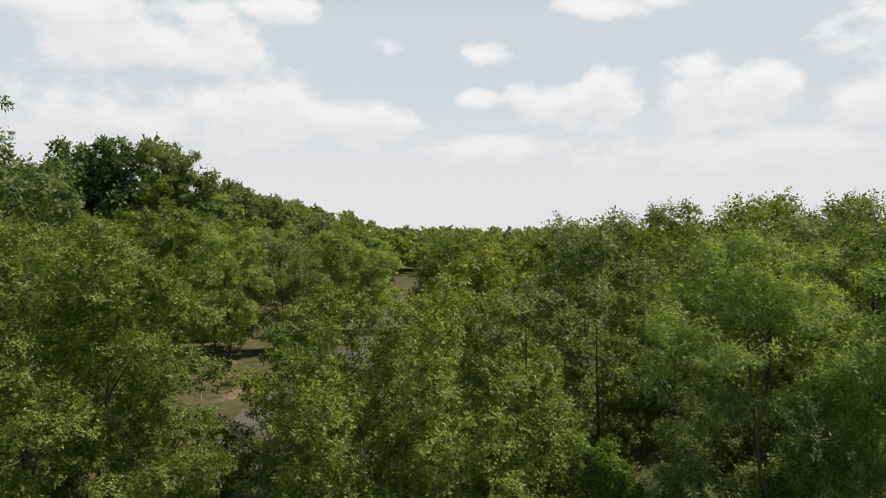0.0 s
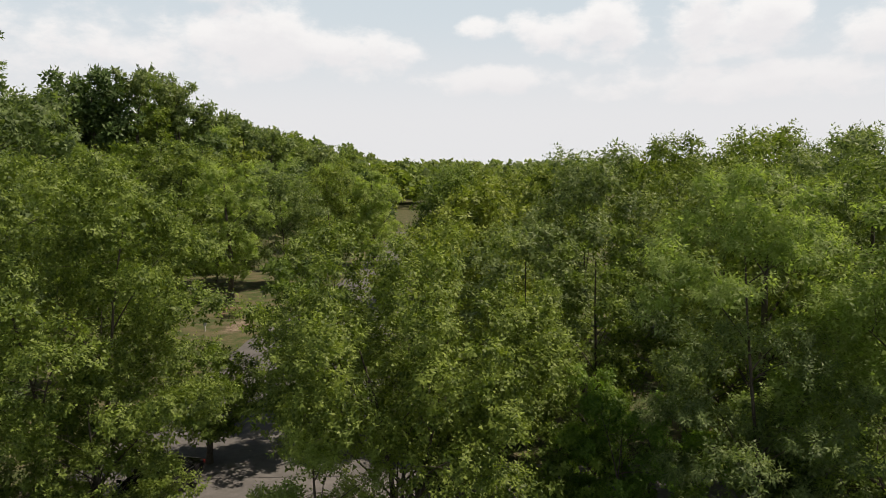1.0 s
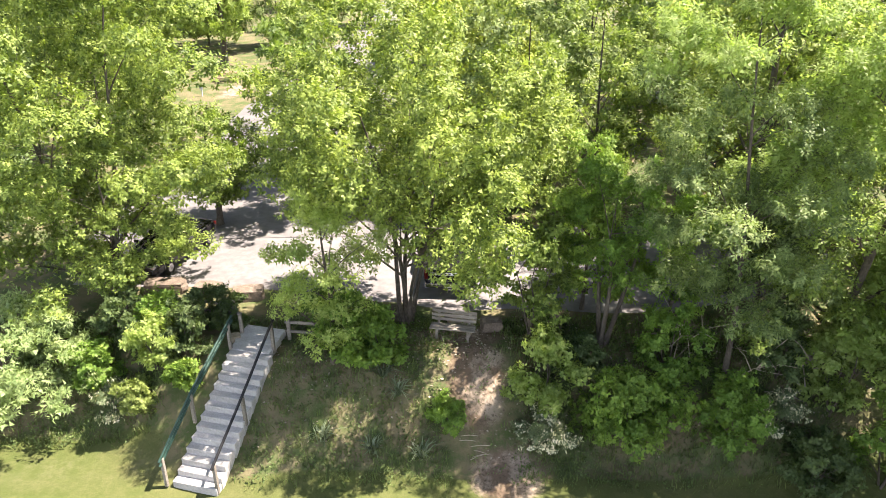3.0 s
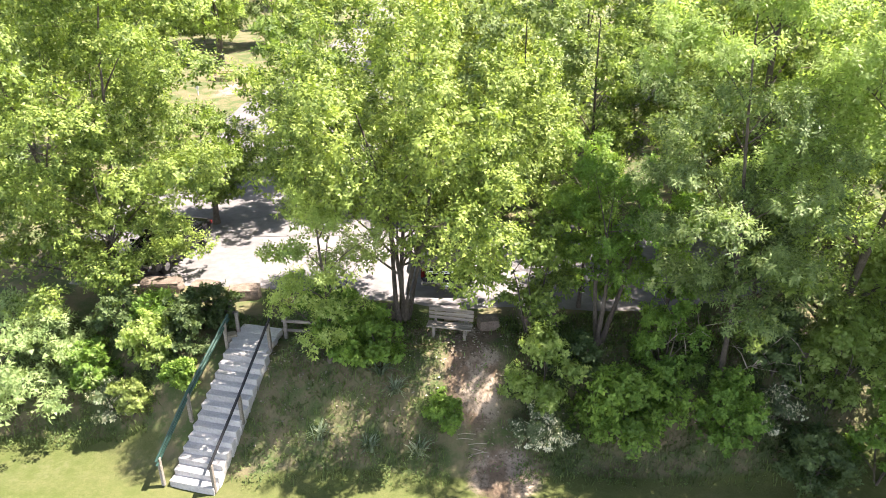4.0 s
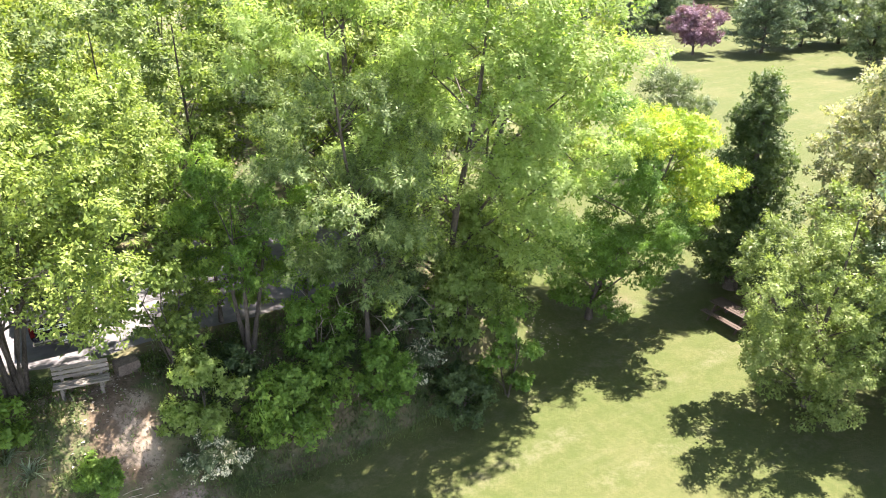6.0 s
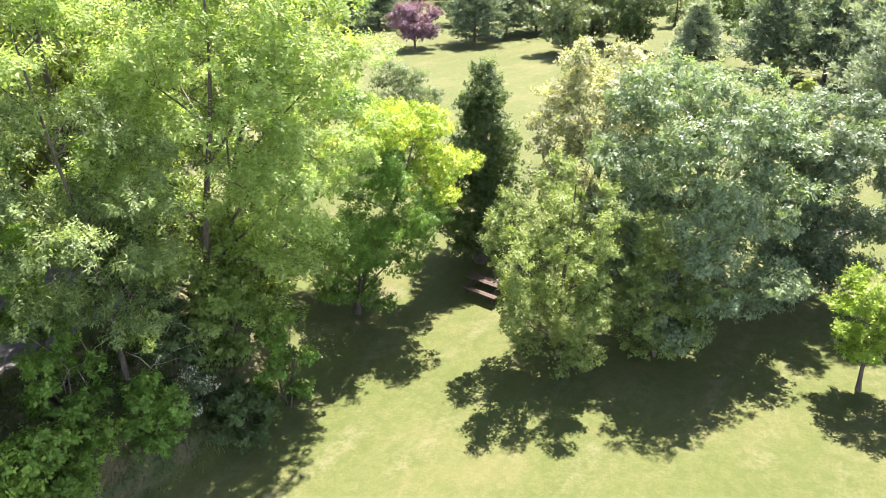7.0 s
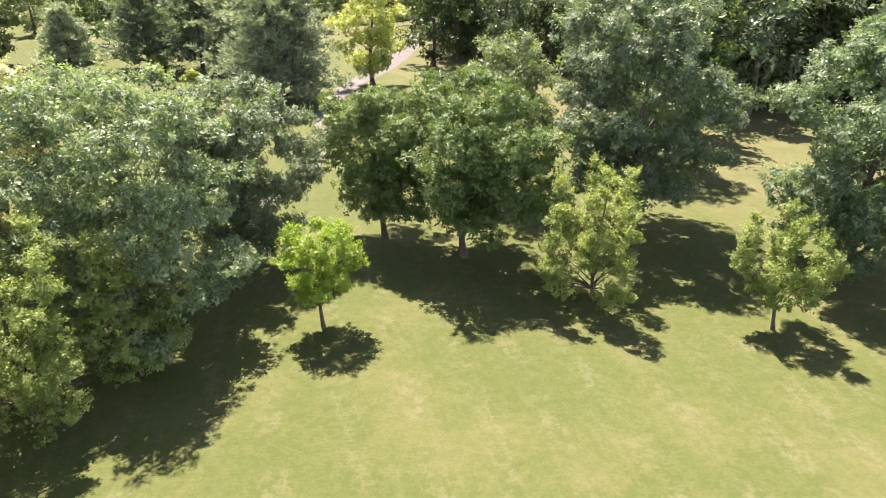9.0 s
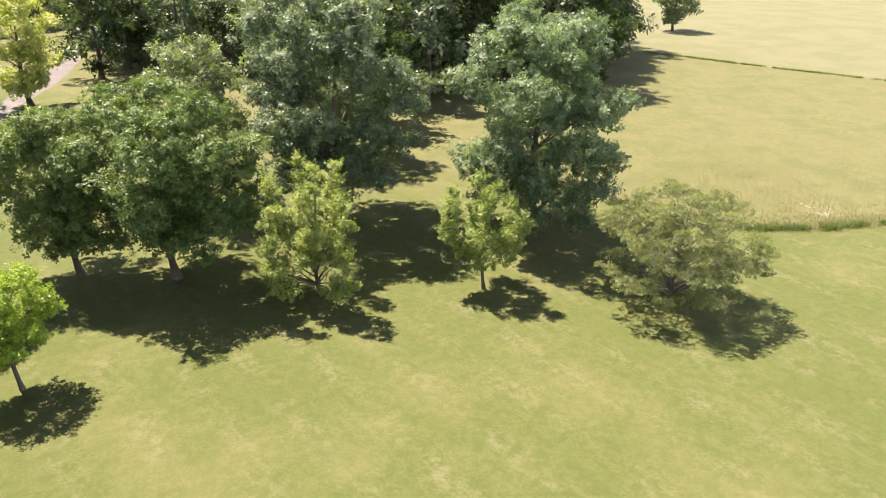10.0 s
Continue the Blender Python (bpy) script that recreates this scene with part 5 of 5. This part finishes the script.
def rail_fence(x0, y0, x1, y1, n, label):
    t = thing("rail_fence", x0, y0, None, math.degrees(math.atan2(y1 - y0, x1 - x0)), label, "fence", "rail fences")
    l = math.hypot(x1 - x0, y1 - y0)
    for i in range(n + 1):
        part("post", box_bm(l * i / n, 0, 0.36, 0.12, 0.10, 0.92, 0.015), WOOD_GREY, t)
    for i in range(n):
        for k, z in enumerate((0.34, 0.68)):
            a, b = Vector((l * i / n - 0.12, 0.015 * k, z)), Vector((l * (i + 1) / n + 0.12, 0.02, z + 0.02))
            part("rail", tube_bm([a, a.lerp(b, 0.5) + Vector((0, 0, -0.015)), b], [0.05, 0.058, 0.048], 7), WOOD_GREY, t)


rail_fence(-10.1, 21.55, -7.2, 21.0, 1, "weathered split-rail fence above the bank")
rail_fence(-5.2, 20.25, -3.2, 20.0, 1, "weathered split-rail fence beside the stairs")


# ---- bench, stones, table ----
def bench(x, y, rz):
    t = thing("park_bench", x, y, None, rz, "weathered grey wooden park bench with slatted back", "bench")
    L = 1.5
    for k in range(3):
        part("seat_slat", box_bm(0, -0.20 + 0.14 * k, 0.44, L, 0.12, 0.045, 0.008), WOOD_GREY, t)
    for k in range(3):
        part("back_slat", box_bm(0, 0.20 + 0.035 * k, 0.58 + 0.13 * k, L, 0.04, 0.11, 0.008), WOOD_GREY, t)
    for sx in (-0.52, 0.52):
        part("leg", box_bm(sx, -0.16, 0.17, 0.09, 0.09, 0.52, 0.01), WOOD_GREY, t)
        part("back_post", box_bm(sx, 0.20, 0.36, 0.08, 0.06, 0.94, 0.01, Matrix.Rotation(radians(-9), 4, "X")), WOOD_GREY, t)
        part("seat_bearer", box_bm(sx, -0.03, 0.39, 0.07, 0.44, 0.05, 0.006), WOOD_GREY, t)


bench(0.30, 20.02, -11)


def boulder(x, y, sx, sy, sz, mat, label, seed, rz=0.0, flat=0.6, name="boulder"):
    """A rough block: a cube cut finer, rounded and pushed about by noise."""
    bm = bmesh.new()
    bmesh.ops.create_cube(bm, size=2.0)
    bmesh.ops.subdivide_edges(bm, edges=bm.edges[:], cuts=4, use_grid_fill=True)
    for v in bm.verts:
        sph = v.co.normalized()
        p = v.co.lerp(sph * 1.2, 1 - flat)
        k = noise.noise(p * 1.3 + Vector((seed, 0, 0))) * 0.16 + noise.noise(p * 4 + Vector((0, seed, 0))) * 0.05
        p += sph * k
        v.co = Vector((p.x * sx / 2, p.y * sy / 2, p.z * sz / 2 + sz * 0.38))
    me = bpy.data.meshes.new(name)
    bm.to_mesh(me)
    bm.free()
    me.materials.append(mat)
    ob = new(name, me)
    ob.matrix_basis = pose(x, y, ground_z(x, y), 0, 0, rz)
    tagged(ob, label, "boulder", "stones along the parking lot")


boulder(-8.75, 23.1, 0.95, 0.6, 0.42, STONE, "flat-topped brown sandstone block at the lot edge", 1, -8, 0.85)
boulder(-10.4, 23.25, 1.5, 0.7, 0.5, STONE, "long sandstone block in leaf shade", 2, 4)
boulder(-12.3, 23.4, 1.3, 0.7, 0.5, STONE, "sandstone block in leaf shade", 8, -6)
boulder(-7.2, 22.75, 1.15, 0.65, 0.45, STONE, "sandstone block behind a shrub", 3, 6, 0.75)
boulder(0.62, 21.0, 0.95, 0.45, 0.38, PALE_STONE, "pale flat stone block behind the bench", 4, -10, 0.85)
boulder(1.6, 20.6, 0.7, 0.55, 0.42, STONE, "brown boulder beside the bench", 5, 10, 0.6)
boulder(-1.7, 21.3, 1.2, 0.6, 0.45, STONE, "brown boulder behind the box elder", 6, 0, 0.7)
boulder(3.4, 20.7, 1.1, 0.6, 0.42, STONE, "brown boulder at the lot edge", 7, 8, 0.7)
boulder(11.6, 18.9, 0.5, 0.4, 0.3, PALE_STONE, "small pale stone on leaf litter", 12, 3, 0.6)
boulder(6.9, 19.8, 0.4, 0.3, 0.25, PALE_STONE, "small pale stone on leaf litter", 13, 40, 0.6)
boulder(-6.95, 20.0, 0.35, 0.3, 0.28, PALE_STONE, "small pale stone at the head of the stairs", 14, 20, 0.5)
boulder(24.05, -8.35, 0.12, 0.10, 0.07, PALE_STONE, "small white stone on the lawn", 15, 20, 0.5)


def picnic_table(x, y, rz, mat, label):
    t = thing("picnic_table", x, y, None, rz, label, "picnic table", "picnic tables")
    L = 1.9
    for k in range(5):
        part("top_plank", box_bm(0, -0.30 + 0.15 * k, 0.745, L, 0.14, 0.045, 0.006), mat, t)
    for s in (-1, 1):
        for k in range(2):
            part("seat_plank", box_bm(0, s * (0.62 + 0.15 * k), 0.445, L, 0.14, 0.045, 0.006), mat, t)
    for sx in (-0.68, 0.68):
        part("cross_bearer", box_bm(sx, 0, 0.395, 0.05, 1.56, 0.10, 0.006), mat, t)
        part("top_bearer", box_bm(sx + 0.055, 0, 0.68, 0.05, 0.70, 0.08, 0.006), mat, t)
        for s in (-1, 1):
            part("leg", box_bm(sx - 0.055, s * 0.38, 0.34, 0.05, 0.11, 0.86, 0.006, Matrix.Rotation(radians(s * 30), 4, "X")), mat, t)


picnic_table(-18.6, 61.2, 18, WOOD_BROWN, "weathered brown picnic table on grass")
picnic_table(23.7, 14.8, -93, WOOD_SHADED, "wooden picnic table coloured dark brown for tree shade")

t = thing("marker_post", -19.06, 55.4, None, 0, "short white marker post with a flat sign", "post")
part("post", box_bm(0, 0, 0.4, 0.08, 0.08, 0.85, 0.008), WHITE_PAINT, t)
part("sign", box_bm(0, -0.055, 0.66, 0.26, 0.02, 0.36, 0.006), WHITE_PAINT, t)


# ---- vehicles ----
def loft(sections, mat_name="body"):
    """Closed shell through cross-sections (y, half width low, half width high, z low, z high) with soft corners."""
    bm = bmesh.new()
    rings = []
    for y, wl_, wh, z0, z1 in sections:
        c = min(0.10, (z1 - z0) * 0.25)
        prof = [(-wl_ + c, z0), (wl_ - c, z0), (wl_, z0 + c), (wl_ * 0.5 + wh * 0.5 + 0.015, (z0 + z1) / 2), (wh, z1 - c), (wh - c, z1), (-wh + c, z1), (-wh, z1 - c), (-wl_ * 0.5 - wh * 0.5 - 0.015, (z0 + z1) / 2), (-wl_, z0 + c)]
        rings.append([bm.verts.new((x, y, z)) for x, z in prof])
    n = len(rings[0])
    for a, b in zip(rings, rings[1:]):
        for i in range(n):
            bm.faces.new((a[i], a[(i + 1) % n], b[(i + 1) % n], b[i]))
    bm.faces.new(rings[0][::-1])
    bm.faces.new(rings[-1])
    bmesh.ops.recalc_face_normals(bm, faces=bm.faces[:])
    return bm


def wheel(parent, x, y, r, w):
    def ring(ro, wd):
        bm = bmesh.new()
        res = bmesh.ops.create_cone(bm, cap_ends=True, segments=20, radius1=ro, radius2=ro, depth=wd)
        bmesh.ops.bevel(bm, geom=[e for e in bm.edges if len(e.link_faces) == 2 and abs(e.calc_face_angle(0)) > 1.0], offset=0.03, segments=2, affect="EDGES")
        bmesh.ops.rotate(bm, matrix=Matrix.Rotation(radians(90), 3, "Y"), verts=bm.verts)
        return bm
    wh = part("wheel", ring(r, w), RUBBER, parent, "black tyre", at=Matrix.Translation((x, y, r)))
    part("rim", ring(r * 0.62, w + 0.02), CHROME, wh, "bright wheel rim")


def pickup(x, y, rz):
    """Rear at y = 0, nose along +y."""
    t = thing("pickup_truck", x, y, ground_z(x, y) + 0.04, rz, "black pickup truck parked with its tailgate to the bank", "pickup truck")
    part("body", loft([(0.06, 0.92, 0.93, 0.52, 1.06), (1.9, 0.95, 0.95, 0.42, 1.08), (3.9, 0.95, 0.94, 0.40, 1.10), (5.0, 0.93, 0.90, 0.42, 1.05), (5.35, 0.85, 0.80, 0.45, 0.95)]), CAR_BLACK, t)
    part("cab", loft([(1.85, 0.88, 0.70, 1.08, 1.80), (2.1, 0.90, 0.72, 1.08, 1.86), (3.1, 0.90, 0.72, 1.08, 1.86), (3.95, 0.88, 0.60, 1.08, 1.20)]), CAR_BLACK, t)
    part("rear_window", box_bm(0, 1.845, 1.46, 1.25, 0.02, 0.46, 0.01), GLASS_DARK, t, "dark glass")
    for s in (-1, 1):
        part("side_window", box_bm(s * 0.825, 2.65, 1.46, 0.02, 1.3, 0.42, 0.01, Matrix.Rotation(radians(s * -13), 4, "Y")), GLASS_DARK, t, "dark glass")
        part("bed_rail", box_bm(s * 0.89, 0.95, 1.10, 0.10, 1.75, 0.06, 0.01), CAR_BLACK, t)
        part("tail_lamp", box_bm(s * 0.86, 0.045, 0.86, 0.12, 0.05, 0.34, 0.01), LAMP_RED, t, "red tail lamp")
    gate = part("tailgate", box_bm(0, 0.03, 0.83, 1.56, 0.06, 0.50, 0.015), CAR_BLACK, t)
    part("trim_strip", box_bm(0, -0.008, 0.93, 1.45, 0.014, 0.10, 0.004), WHITE_PAINT, gate, "pale strip across the tailgate")
    for k in range(9):
        part("lettering_bar", box_bm(-0.60 + 0.15 * k, -0.018, 0.93, 0.07, 0.006, 0.05, 0), CAR_BLACK, gate, "dark bar of lettering")
    part("gate_edge", box_bm(0, 0.03, 1.095, 1.56, 0.07, 0.025, 0.006), CHROME, gate, "bright upper edge")
    part("bumper", box_bm(0, -0.06, 0.50, 1.80, 0.16, 0.16, 0.03), CHROME, t, "bright rear bumper")
    part("plate", box_bm(0, -0.147, 0.50, 0.30, 0.012, 0.13, 0.003), WHITE_PAINT, t, "pale number plate")
    part("hitch", box_bm(0, -0.10, 0.36, 0.10, 0.30, 0.10, 0.01), RUBBER, t)
    for s in (-1, 1):
        wheel(t, s * 0.84, 1.05, 0.37, 0.24)
        wheel(t, s * 0.84, 4.35, 0.37, 0.24)


def sedan(x, y, rz, paint, label):
    """Nose at y = 0, tail along +y."""
    t = thing("car", x, y, ground_z(x, y) + 0.04, rz, label, "car")
    part("body", loft([(0.0, 0.70, 0.66, 0.32, 0.62), (0.25, 0.85, 0.80, 0.24, 0.74), (1.3, 0.89, 0.86, 0.22, 0.88), (3.4, 0.89, 0.87, 0.22, 0.92), (4.3, 0.86, 0.80, 0.26, 0.90), (4.55, 0.74, 0.70, 0.36, 0.80)]), paint, t)
    part("cabin", loft([(1.15, 0.80, 0.66, 0.86, 0.92), (1.9, 0.82, 0.60, 0.86, 1.40), (3.1, 0.82, 0.60, 0.88, 1.42), (3.95, 0.78, 0.62, 0.88, 0.98)]), GLASS_DARK, t, "dark glass")
    part("roof", box_bm(0, 2.5, 1.42, 1.16, 1.3, 0.05, 0.02), paint, t)
    for s in (-1, 1):
        part("headlamp", box_bm(s * 0.60, 0.10, 0.62, 0.30, 0.16, 0.12, 0.02), CHROME, t, "clear headlamp")
        part("tail_lamp", box_bm(s * 0.66, 4.46, 0.72, 0.26, 0.12, 0.14, 0.02), LAMP_RED, t, "red tail lamp")
        part("trim", box_bm(s * 0.885, 2.3, 0.90, 0.02, 2.4, 0.03, 0.004), CHROME, t, "bright side trim")
        part("mirror", box_bm(s * 0.98, 1.5, 0.95, 0.18, 0.10, 0.12, 0.02), paint, t)
        wheel(t, s * 0.80, 0.85, 0.32, 0.21)
        wheel(t, s * 0.80, 3.65, 0.32, 0.21)


pickup(0.20, 22.75, -3)
sedan(-11.7, 23.9, -14, CAR_BLACK, "black car parked under the box elder")
